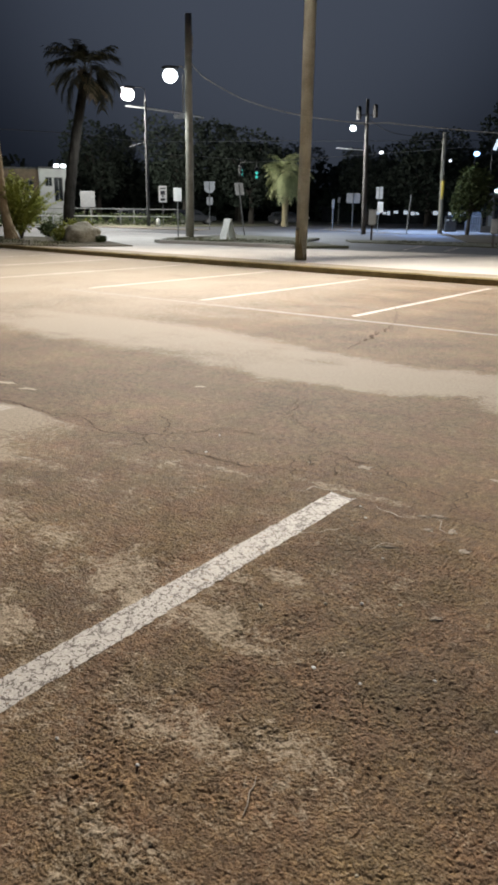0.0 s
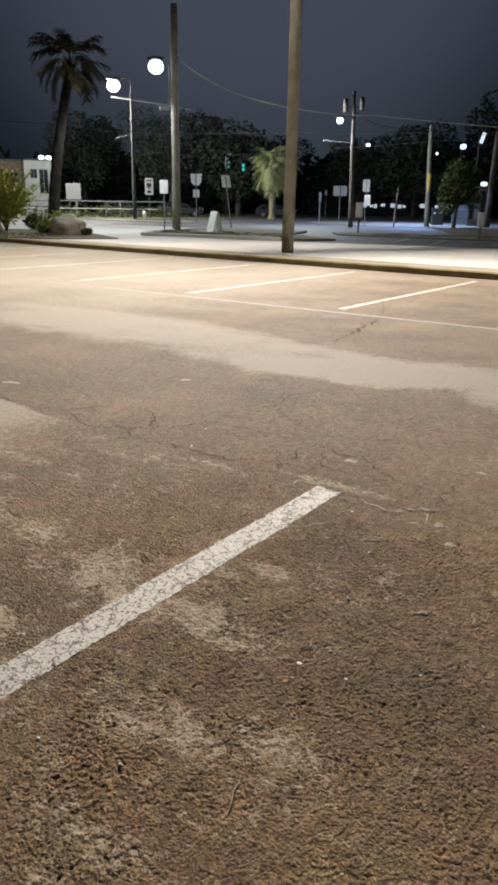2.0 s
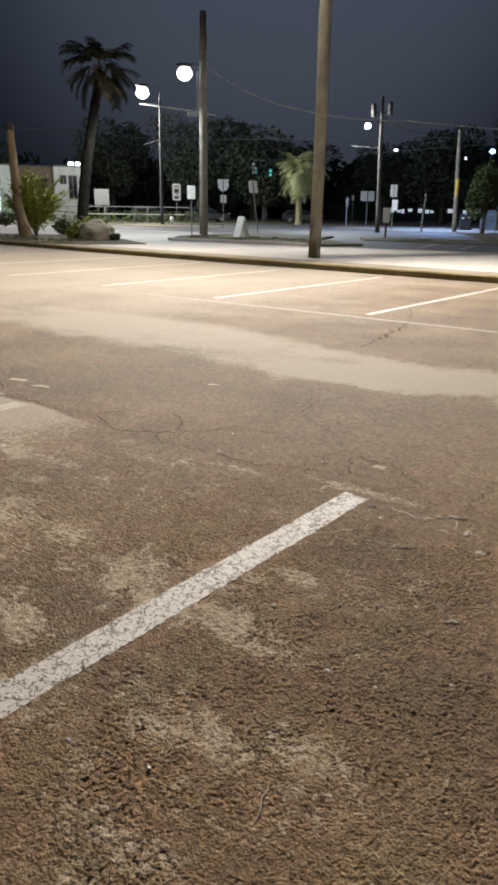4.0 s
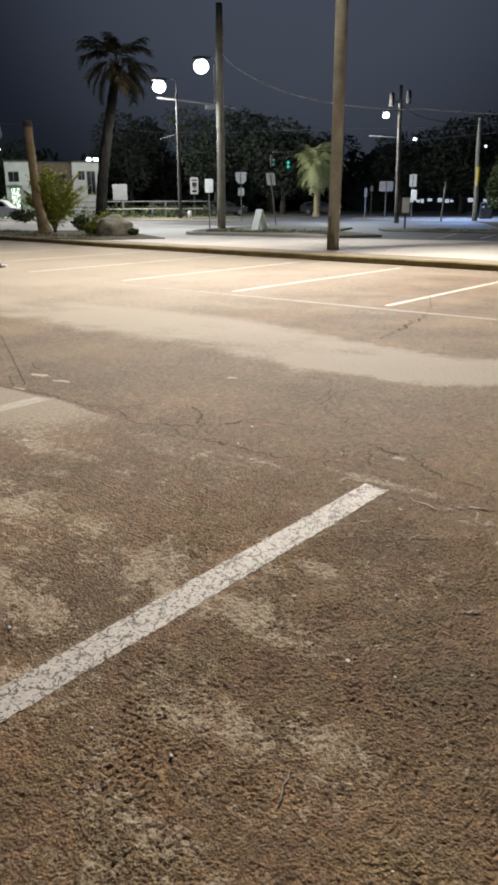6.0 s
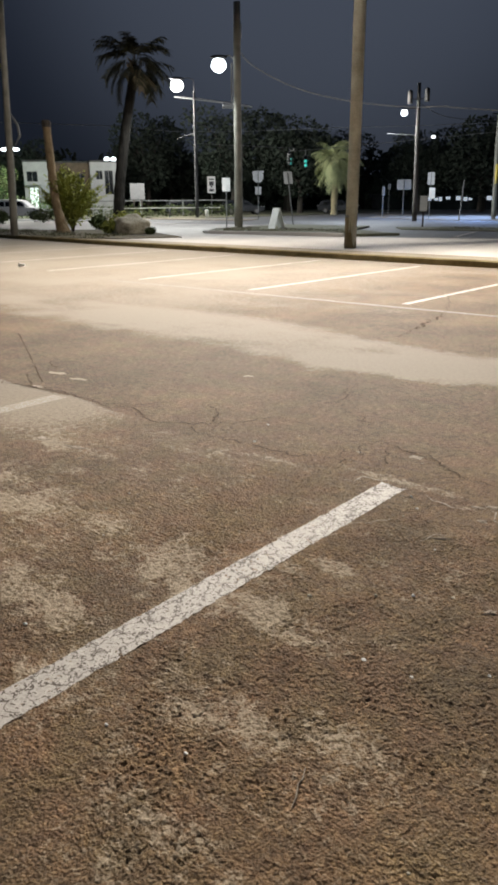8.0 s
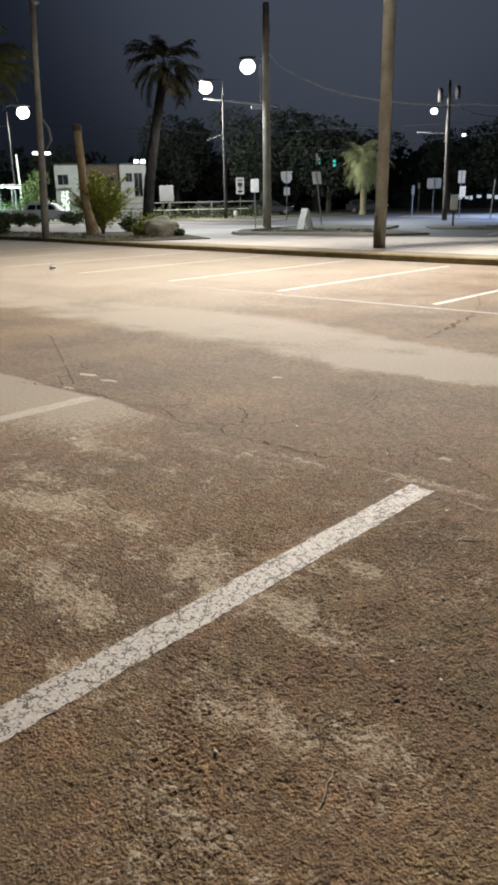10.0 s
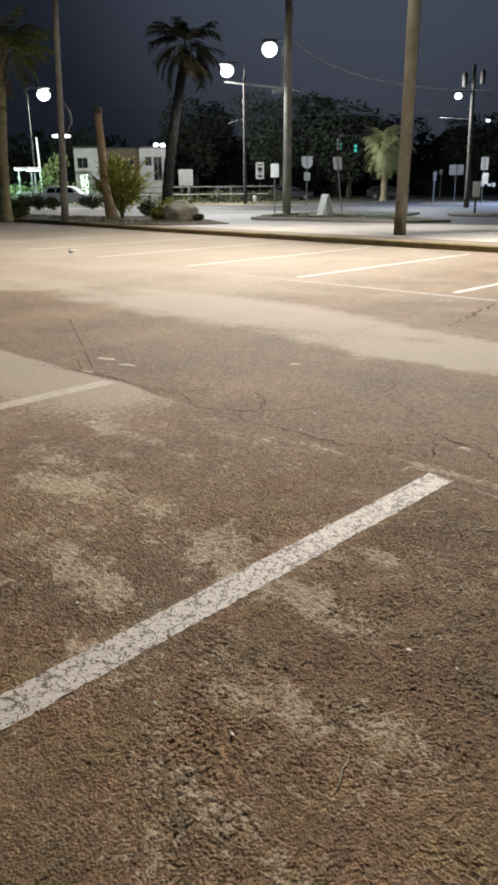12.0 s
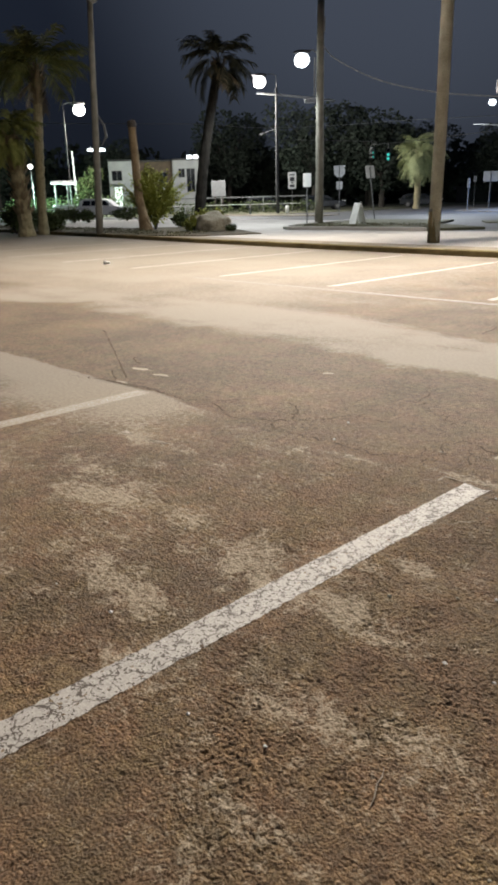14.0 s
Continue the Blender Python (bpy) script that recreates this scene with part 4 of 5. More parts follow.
# ---- rail fence along the lawn ----
rf = thing("rail_fence", (0, 0, G), "low pale rail fence along the dark lawn", "fence")
fence = [(-66.0, 25.0), (-61.5, 29.6), (-57.7, 34.0), (-52.8, 41.0), (-49.1, 45.3), (-46.8, 49.3)]
for (x0, y0), (x1, y1) in zip(fence, fence[1:]):
    part("rail", Form().tube([(x0, y0, 0.84), (x1, y1, 0.84)], [0.04, 0.04], 8), SIGN_BACK, rf)
    part("post", Form().tube([(x0, y0, -0.1), (x0, y0, 0.9)], [0.07, 0.07], 10), SIGN_BACK, rf)

# ---- traffic signals on a span wire ----
def signal(x, y, z, lit, k):
    t = thing("traffic_signal", (x, y, z), "hanging traffic signal with its green light on" if lit else "hanging traffic signal seen at an angle", "traffic light", facing(x, y) + k)
    part("housing", Form().box((0, 0, 0), (0.36, 0.25, 1.05), None, 0.05), BLACK, t)
    for i, dz in enumerate((0.33, 0, -0.33)):
        part("lens", Form().ball((0, -0.13, dz), (0.13, 0.05, 0.13), 12, 8), LAMP_GREEN if lit and i else GLASS_DARK, t, "glowing green lens" if lit and i else "", True)
        part("visor", Form().tube([(0, -0.12, dz), (0, -0.3, dz)], [0.16, 0.16], 12, caps=False), BLACK, t)
    part("hanger", Form().tube([(0, 0, 0.5), (0, 0, 0.95)], [0.025, 0.025], 6), STEEL, t)


signal(-41.2, 54.4, 4.75, True, 0)
signal(-42.4, 53.6, 4.95, True, 48)


def cable(points, r, material, label, sag=0.0):
    pts = []
    ends = [Vector(p) for p in [points[0]] + list(points) + [points[-1]]]
    for o, a, b, c in zip(ends, ends[1:], ends[2:], ends[3:]):
        for i in range(10):
            t = i / 10
            p = 0.5 * (2 * a + (b - o) * t + (2 * o - 5 * a + 4 * b - c) * t * t + (3 * a - o - 3 * b + c) * t ** 3)
            p.z -= sag * 4 * t * (1 - t)
            pts.append(p)
    pts.append(Vector(points[-1]))
    return solid("overhead_cable", Form().tube(pts, [r] * len(pts), 6), material, label, "cable", smooth=True)


# ---- palms, shrubs and trees ----
def frond(f, base, yaw, rise, length, droop, width=0.5, leaflets=16, rnd=random):
    """A fan or feather frond: an arching rib with leaflets along both sides."""
    p, pitch = Vector(base), rise
    seg = 7
    rib = [p.copy()]
    for k in range(seg):
        d = Vector((math.cos(yaw) * math.cos(pitch), math.sin(yaw) * math.cos(pitch), math.sin(pitch)))
        p = p + d * (length / seg)
        rib.append(p.copy())
        pitch -= droop / seg
    for i in range(seg):
        a, b = rib[i], rib[i + 1]
        s = Vector((-math.sin(yaw), math.cos(yaw), 0)) * 0.018
        f.add([a - s, a + s, b + s, b - s], [(0, 1, 2, 3)])
    for k in range(leaflets):
        t = 0.3 + 0.7 * k / leaflets
        i = min(int(t * seg), seg - 1)
        q = rib[i].lerp(rib[i + 1], t * seg - i)
        along = (rib[i + 1] - rib[i]).normalized()
        for side in (-1, 1):
            s = Vector((-math.sin(yaw), math.cos(yaw), 0)) * side
            L = width * (1.15 - 0.6 * t) * rnd.uniform(0.8, 1.15)
            tip = q + s * L * 0.75 + along * L * 0.7 + Vector((0, 0, -L * rnd.uniform(0.15, 0.75)))
            w = along * 0.035
            mid = q.lerp(tip, 0.5) + Vector((0, 0, 0.06))
            f.add([q - w, q + w, mid + w, mid - w, tip], [(0, 1, 2, 3), (3, 2, 4)])


def palm(place, height, r0, r1, crown, label, seed, lean=(0, 0), fronds=34, low=-0.5, trunk=TRUNK, green=FROND, boots=0.0, skirt=0.5, dry=10, dead=FROND_DRY):
    rnd = random.Random(seed)
    t = thing("palm_tree", place, label, "palm tree")
    n = 26
    pts = [(lean[0] * (k / n) ** 1.5, lean[1] * (k / n) ** 1.5, height * k / n - 0.1) for k in range(n + 1)]
    rr = [r0 + (r1 - r0) * k / n + (0.35 * r0 * max(0, 1 - k / 3)) + (0.02 if k % 2 else 0) for k in range(n + 1)]
    part("trunk", Form().tube(pts, rr, 14, 0.06), trunk, t)
    if boots:
        f = Form()
        for k in range(int(boots * 34)):
            h = height - boots * rnd.random()
            a = rnd.uniform(0, 6.28)
            u = (h / height) ** 1.5
            c = Vector((lean[0] * u + math.cos(a) * r1 * 1.05, lean[1] * u + math.sin(a) * r1 * 1.05, h))
            tip = c + Vector((math.cos(a) * 0.22, math.sin(a) * 0.22, 0.3))
            s = Vector((-math.sin(a), math.cos(a), 0)) * 0.07
            f.add([c - s, c + s, tip + s * 0.5, tip - s * 0.5, c + Vector((0, 0, 0.12)) - s * 0.2], [(0, 1, 2, 3), (0, 3, 4)])
        tagged(part("leaf_base", f, FROND_DRY, t, "stubs of cut fronds on the trunk"), kind="stuff")
    top = Vector((lean[0], lean[1], height - 0.1))
    f = Form()
    for k in range(fronds):
        frond(f, top + Vector((0, 0, rnd.uniform(-0.2, 0.25))), rnd.uniform(0, 6.28), rnd.uniform(low, 1.35), crown * rnd.uniform(0.75, 1.1), rnd.uniform(1.0, 2.1), crown * 0.33, 17, rnd)
    part("crown", f, green, t, "spread of green fan fronds")
    f = Form()
    for k in range(dry):
        frond(f, top + Vector((0, 0, -0.2)), rnd.uniform(0, 6.28), rnd.uniform(-1.2, -0.4), crown * skirt * rnd.uniform(0.8, 1.2), 0.6, crown * 0.25, 10, rnd)
    if dry:
        part("dry_fronds", f, dead, t, "hanging dry fronds")
    return t


palm((-32.99, 16.79, G), 6.85, 0.2, 0.19, 2.5, "tall palm with a slim trunk lit from the lot", 5, (0.21, 0.41), 48, low=0.15, boots=1.4, dry=3)
palm((-32.04, 15.45, G), 4.2, 0.30, 0.31, 1.55, "shorter palm with a rough booted trunk", 6, (-0.1, -0.2), 54, boots=3.4, trunk=TRUNK)
palm((-30.09, 23.91, G), 7.5, 0.27, 0.2, 2.15, "tall dark palm rising beside the boulder", 7, (0.85, 0.95), 34, trunk=BARK_SHADED, green=FROND_DARK, boots=1.0, dry=3)
palm((-43.2, 61.9, G), 5.3, 0.30, 0.26, 2.8, "bushy palm lit by a street lamp across the road", 8, (0, 0), 60, green=FROND_PALE_LIT, boots=0.8, skirt=0.95, dry=34, dead=FROND_PALE_LIT)

# the bare trunk of a dead palm
dp = thing("dead_palm", (-28.45, 19.22, G), "bare topped palm trunk with a flared foot", "palm trunk")
n = 24
pts = [(0.12 - 0.12 * min(1, (k / 8)) + -0.12 * (k / n), 0.16 - 0.16 * min(1, k / 8) - 0.10 * k / n, 4.45 * k / n - 0.05) for k in range(n + 1)]
part("trunk", Form().tube(pts, [0.19 + 0.13 * max(0, 1 - k / 5) - 0.03 * k / n + (0.012 if k % 2 else 0) for k in range(n + 1)], 16, 0.05), TRUNK_WARM, dp)
part("broken_top", Form().tube([(-0.12, -0.1, 4.3), (-0.12, -0.1, 4.46), (-0.13, -0.1, 4.56)], [0.185, 0.195, 0.175], 14, 0.08), WOOD_DARK, dp, "frayed broken top")


def leaf_cloud(f, c, r, count, size, rnd, flat=0.0):
    """Many small leaves in and on an uneven lump."""
    c = Vector(c)
    for k in range(count):
        d = Vector((rnd.gauss(0, 1), rnd.gauss(0, 1), rnd.gauss(0, 1))).normalized()
        s = (0.55 + 0.45 * rnd.random() ** 0.5) * (1 + 0.45 * noise.noise(d * 1.7 + c * 0.37))
        p = c + Vector((d.x * r[0], d.y * r[1], d.z * r[2])) * s
        a = Vector((rnd.gauss(0, 1), rnd.gauss(0, 1), rnd.gauss(0, 1) * 0.6)).normalized()
        b = a.cross(Vector((rnd.gauss(0, 1), rnd.gauss(0, 1), rnd.gauss(0, 1)))).normalized()
        L = size * rnd.uniform(0.6, 1.3)
        f.add([p - b * L * 0.28, p + a * L * 0.5, p + b * L * 0.28, p - a * L * 0.5], [(0, 1, 2, 3)])


def shrub(place, r, h, label, seed, material=LEAF_GREEN, leaves=900, size=0.12, name="shrub"):
    rnd = random.Random(seed)
    t = thing(name, place, label, "shrub")
    f = Form()
    for k in range(7):
        a = rnd.uniform(0, 6.28)
        f.tube([(0, 0, -0.05), (math.cos(a) * r * 0.3, math.sin(a) * r * 0.3, h * 0.4), (math.cos(a) * r * 0.6, math.sin(a) * r * 0.6, h * 0.8)], [0.03, 0.02, 0.008], 6)
    part("stems", f, BARK, t)
    f = Form()
    for k in range(6):
        a = rnd.uniform(0, 6.28)
        q = rnd.uniform(0, 0.45) * r
        leaf_cloud(f, (math.cos(a) * q, math.sin(a) * q, h * rnd.uniform(0.42, 0.62)), (r * 0.7, r * 0.7, h * 0.42), leaves // 6, size, rnd)
    part("foliage", f, material, t)
    return t


ol = shrub((-28.9, 20.3, G), 1.05, 2.7, "tall olive green shrub beside the bare trunk", 31, LEAF_OLIVE, 2000, 0.16, "tall_shrub")
f = Form()
rnd = random.Random(3)
for k in range(64):
    a = rnd.uniform(0, 6.28)
    frond(f, (0, 0, 0.1), a, rnd.uniform(1.0, 1.5), rnd.uniform(1.8, 2.9), 0.7, 0.3, 14, rnd)
part("cane_foliage", f, LEAF_OLIVE, ol, "upright leafy canes")
shrub((-47.9, 26.0, G), 0.7, 0.95, "rounded dark clipped shrub", 33, LEAF_GREEN, 900, 0.14)
shrub((-46.8, 26.5, G), 0.6, 1.0, "rounded dark clipped shrub", 34, LEAF_GREEN, 900, 0.14)
shrub((-45.8, 27.0, G), 0.65, 0.9, "rounded dark clipped shrub", 35, LEAF_GREEN, 900, 0.14)
shrub((-46.0, 30.3, G), 1.2, 1.05, "wide low dark shrub behind the bare trunk", 36, LEAF_GREEN, 1200, 0.14)
shrub((-34.6, 16.2, G), 1.0, 1.25, "low planting at the palm foot", 37, LEAF_GREEN, 1200, 0.2)
shrub((-33.6, 14.4 + 3.2, G), 0.7, 0.9, "low planting at the palm foot", 38, LEAF_GREEN, 800, 0.2)
shrub((-36.8, 18.0, G), 0.9, 1.1, "low planting at the palm foot", 39, LEAF_GREEN, 800, 0.2)
shrub((-29.9, 22.6, G), 0.55, 0.7, "low weeds at the foot of the dark palm", 40, LEAF_GREEN, 600, 0.16)
shrub((-25.2, 20.9, G), 0.35, 0.95, "dry weeds behind the boulder", 41, LEAF_OLIVE, 350, 0.14)
shrub((-26.5, 21.4, G), 0.4, 0.75, "dry weeds behind the boulder", 42, LEAF_OLIVE, 350, 0.14)

bo = Form().ball((-24.65, 20.15, G + 0.24), (0.90, 0.62, 0.52), 48, 28, 0.26, 1.7, -0.5)
solid("boulder", bo, ROCK, "large pale tan boulder in the planting bed", "boulder", smooth=True)
solid("boulder", Form().ball((-27.6, 21.9, G + 0.15), (0.45, 0.4, 0.4), 18, 12, 0.5, 1.9, -0.5), ROCK, "small pale rock by the dark palm", "boulder", smooth=True)
shrub((-25.9, 20.0, G), 0.4, 0.5, "dry weeds beside the boulder", 43, LEAF_OLIVE, 350, 0.12)
shrub((-25.3, 19.7, G), 0.45, 0.62, "dry weeds against the boulder", 45, LEAF_OLIVE, 420, 0.12)
shrub((-27.4, 22.0, G), 0.6, 0.95, "dry weeds at the foot of the dark palm", 46, LEAF_OLIVE, 520, 0.14)
shrub((-23.3, 20.0, G), 0.3, 0.3, "dry weeds beside the boulder", 44, LEAF_GREEN, 250, 0.1)


def broad_tree(place, height, r, label, seed, leaves=5200, material=LEAF, size=0.5):
    rnd = random.Random(seed)
    t = thing("tree", place, label, "tree")
    f = Form().tube([(0, 0, -0.2), (0.05, 0, height * 0.2), (0.15, 0.1, height * 0.42)], [height * 0.035, height * 0.025, height * 0.018], 10, 0.06)
    g = Form()
    for k in range(13):
        a, q = k * 2.4, rnd.uniform(0.25, 0.85) * r
        z = height * rnd.uniform(0.3, 0.88)
        tip = Vector((math.cos(a) * q, math.sin(a) * q, z))
        f.tube([(0.1, 0.05, height * rnd.uniform(0.25, 0.4)), tip * 0.55 + Vector((0, 0, z * 0.3)), tip], [height * 0.014, height * 0.009, height * 0.003], 7)
        leaf_cloud(g, tip, (r * 0.5, r * 0.5, height * 0.17), leaves // 13, size, rnd)
    part("trunk", f, BARK, t)
    part("crown", g, material, t, "dark leafy crown")
    return t


first = broad_tree((-62.0, 68.0, G), 11.5, 5.2, "dark leafy street tree against the night sky", 51)
second = broad_tree((-38.0, 84.0, G), 11.0, 5.0, "dark leafy street tree against the night sky", 52)
tagged(first, group="trees across the road")
tagged(second, group="trees across the road")
rnd = random.Random(9)
for k, (x, y) in enumerate(((-55, 72), (-66, 84), (-48, 88), (-30, 92), (-43, 96), (-22, 88), (-14, 80), (-84, 74), (-96, 62), (-104, 48), (-92, 86), (-76, 96), (-58, 104), (-6, 92), (-112, 34), (-34, 108), (-20, 104), (2, 84), (-60, 114), (-45, 120), (-30, 124), (-15, 118), (0, 112), (-75, 108), (-98, 98))):
    s = rnd.uniform(0.85, 1.2)
    tr = copy_thing(first if k % 2 else second, pose(x, y, G, 0, 0, rnd.uniform(0, 360)) @ Matrix.Diagonal((s, s, s, 1)))
broad_tree((-19.2, 48.4, G), 4.3, 1.35, "low dark green tree in shade", 53, 3000, LEAF_GREEN, 0.26)

# the woods behind everything, far off
rnd = random.Random(17)
f = Form()
for k in range(64):
    a = radians(90 + 78 * k / 63 - 8)
    d = rnd.uniform(128, 150)
    h = rnd.uniform(4.0, 6.5)
    leaf_cloud(f, (math.cos(a) * d, math.sin(a) * d, h * 0.75), (6.5, 6.5, h), 420, 1.6, rnd)
solid("far_woods", f, LEAF, "dark far woods behind the street trees", "woods", "stuff")

hg = thing("hedge", (-60.0, 47.0, G), "long clipped hedge behind the rail fence", "hedge")
rnd = random.Random(12)
f = Form()
for k in range(30):
    t = k / 29
    leaf_cloud(f, (-12 + 22 * t, -19 + 26 * t, 0.55), (1.0, 1.0, 0.6), 170, 0.22, rnd)
part("foliage", f, LEAF_GREEN, hg)

# ---- the white building across the road ----
def building():
    t = thing("white_building", (-80.75, 59.85, G), "two storey white stucco building with flat roof", "building", facing(-81.0, 59.5))
    H = 6.3

    def wall(x0, x1, holes, y, material, deep):
        """A front wall with openings, as piers and spandrels, and its return walls."""
        f = Form()
        xs = sorted({x0, x1, *[h[0] for h in holes], *[h[1] for h in holes]})
        for a, b in zip(xs, xs[1:]):
            c = (a + b) / 2
            z0 = 0.0
            for h in sorted((h for h in holes if h[0] <= c <= h[1]), key=lambda h: h[2]):
                if h[2] > z0:
                    f.box((c, y + 0.15, (z0 + h[2]) / 2), (b - a, 0.3, h[2] - z0))
                z0 = h[3]
            f.box((c, y + 0.15, (z0 + H) / 2), (b - a, 0.3, H - z0))
        part("wall", f, material, t)
        for x in (x0, x1):
            part("side_wall", Form().box((x, y + 0.3 + deep / 2, H / 2), (0.24, deep, H)), material, t)
        for a, b, z0, z1, m in holes:
            w = part("window", Form().box(((a + b) / 2, y + 0.2, (z0 + z1) / 2), (b - a, 0.04, z1 - z0)), m, t, "lit doorway" if m is LIT else "dark window")
            g = Form()
            for x in (a + 0.03, (a + b) / 2, b - 0.03):
                g.box((x, y + 0.12, (z0 + z1) / 2), (0.06, 0.08, z1 - z0))
            for z in (z0 + 0.03, z1 - 0.03):
                g.box(((a + b) / 2, y + 0.12, z), (b - a, 0.07, 0.06))
            part("frame", g, STEEL, w)

    wall(-6.9, -3.7, [(-6.65, -5.3, 3.95, 5.2, GLASS_DARK), (-6.45, -5.35, 0.05, 3.3, LIT)], 0.0, STUCCO, 5.0)
    wall(-3.6, 1.2, [(-2.9, -1.9, 3.6, 5.0, GLASS_DARK), (-0.6, 0.5, 3.6, 5.0, GLASS_DARK)], 2.5, TAN_WALL, 2.5)
    wall(1.3, 4.9, [(1.9, 2.75, 4.2, 5.3, GLASS_DARK), (2.95, 4.05, 2.4, 5.3, GLASS_DARK)], 0.0, STUCCO, 5.0)
    for x0, x1, y in ((-7.1, -3.6, -0.2), (-3.6, 1.2, 2.3), (1.2, 5.1, -0.2)):
        part("roof", Form().box(((x0 + x1) / 2, (y + 5.6) / 2, H + 0.1), (x1 - x0, 5.6 - y, 0.2), None, 0.03), ROOF, t, "flat dark roof slab")
    for x in (3.35, 4.2):
        part("flood_lamp", Form().box((x, -0.35, H + 0.35), (0.6, 0.4, 0.4), None, 0.08), LAMP_COOL, t, "glowing flood lamp on the parapet")
    part("balcony", Form().box((-5.9, -0.5, 3.62), (1.9, 1.0, 0.16), None, 0.03), STUCCO, t)
    part("wall_lamp", Form().ball((-1.1, 2.35, 4.1), (0.3, 0.15, 0.2), 10, 6), LIT_WARM, t, "warm wall lamp")
    part("wall_lamp", Form().ball((0.1, 2.35, 2.8), (0.3, 0.15, 0.3), 10, 6), LIT, t, "white wall lamp")


building()

# ---- lit forecourt at the edge of the view ----
kc = thing("forecourt_canopy", (-69.9, 39.1, G), "flat white canopy on posts over a lit forecourt", "canopy", facing(-69.9, 39.1))
part("roof", Form().box((0, 0, 3.35), (2.6, 2.2, 0.25), None, 0.05), WHITE, kc)
part("light_panel", Form().box((0.5, -0.3, 3.2), (1.2, 1.2, 0.05)), LAMP_COOL, kc, "glowing light panel")
for sx in (-0.9, 0.3):
    part("post", Form().box((sx, 0, 1.65), (0.16, 0.16, 3.3), None, 0.02), STEEL, kc)
part("counter", Form().box((-0.2, 0.4, 0.6), (2.2, 0.7, 1.2), None, 0.04), BOARD, kc)
fg = pole((-77.9, 45.2, G), 6.9, 0.13, 0.10, (-0.05, -0.1), WHITE, "slender white flag pole", "flag_pole")
broad_tree((-72.9, 43.8, G), 5.0, 1.5, "small rounded tree by the forecourt", 64, 1600, LEAF_GREEN, 0.3)
lh = thing("hedge", (-74.0, 44.0, G), "clipped hedge lit green by forecourt lamps", "hedge")
rnd = random.Random(14)
f = Form()
for k in range(26):
    t = k / 25 - 0.5
    leaf_cloud(f, (8.0 * t, 13.5 * t, 1.0), (0.9, 0.9, 1.05), 170, 0.22, rnd)
part("foliage", f, LEAF_LIT, lh)
for k, (x, y, z) in enumerate(((-72.2, 34.8, 7.3), (-71.4, 36.4, 5.0), (-73.0, 35.7, 3.8))):
    lp = pole((x, y, G), z - 0.2, 0.06, 0.05, (0, 0), STEEL, "slim far lamp post with a small light", "lamp_post")
    part("lens", Form().ball((0, 0, z - 0.1), (0.28, 0.28, 0.22), 10, 6), LAMP_FAR if k % 2 else LIT, lp, "small glowing lamp")

# ---- across the junction ----
db = thing("far_building", (-52.5, 108.5, G), "long low far building with a row of lit windows", "building", facing(-52.5, 108.5))
part("wall", Form().box((0, 3, 1.1), (26, 6, 2.2)), ROOF, db)
part("roof", Form().box((0, 3, 2.3), (27, 7, 0.2), None, 0.05), ROOF, db)
rnd = random.Random(4)
for k in range(17):
    if k not in (5, 9, 13):
        part("window", Form().box((-5 + k * 0.85 + rnd.uniform(-0.2, 0.2), -0.03, 1.6 + rnd.uniform(-0.12, 0.12)), (rnd.uniform(0.3, 0.75), 0.06, rnd.uniform(0.35, 0.6))), LIT_DIM, db, "lit window")
bb = thing("brown_building", (-11.7, 40.3, G), "corner of a brown walled building in shade", "building", 17.6)
part("wall", Form().box((2.0, 3.0, 2.7), (6, 6, 5.4)), TAN_WALL, bb)
part("roof", Form().box((2.0, 3.0, 5.5), (6.6, 6.6, 0.25), None, 0.05), ROOF, bb)
part("window", Form().box((1.0, -0.02, 1.6), (0.9, 0.06, 1.4)), GLASS_DARK, bb)
wk = thing("white_kiosk", (-20.3, 56.2, G), "small white kiosk lit by a lamp on its front", "kiosk", facing(-20.3, 56.2))
part("body", Form().box((0, 0.5, 1.35), (1.7, 1.0, 2.7), None, 0.03), WOOD_DARK, wk)
for k in range(4):
    part("panel", Form().box((-0.6 + 0.4 * k, -0.02, 1.5), (0.26, 0.06, 2.0), None, 0.01), BOARD if k % 2 else GLASS_DARK, wk)
part("roof", Form().box((0, 0.4, 2.78), (1.95, 1.4, 0.14), None, 0.03), ROOF, wk)
part("lamp", Form().ball((0.15, -0.3, 3.0), (0.26, 0.2, 0.16), 10, 6), LIT, wk, "glowing lamp on the roof edge")
pole((-18.2, 52.0, G), 6.2, 0.2, 0.16, (0.1, 0), WOOD_DARK, "grey wooden pole in front of dark trees")
bn = pole((-21.0, 56.6, G), 6.7, 0.05, 0.04, (0, 0), BLACK, "slim dark pole with a pale self-glowing banner", "banner_pole")
# banner glows by itself in place of lamp light falling on it
part("banner", Form().box((0.25, 0, 6.25), (0.26, 0.05, 0.75), pose(0, 0, 0, 0, 18, 0).to_3x3(), 0.01), LIT_DIM, bn, "pale self-glowing banner")
rl = thing("rail_fence", (0, 0, G), "pale guard rail in front of parked cars", "fence")
rail = [(-66.0, 46.0), (-60.7, 52.1), (-57.6, 55.2), (-54.5, 58.4)]
for (x0, y0), (x1, y1) in zip(rail, rail[1:]):
    part("rail", Form().tube([(x0, y0, 1.5), (x1, y1, 1.5)], [0.06, 0.06], 8), BOARD, rl)
    part("post", Form().tube([(x0, y0, -0.1), (x0, y0, 1.6)], [0.07, 0.07], 10), BOARD, rl)


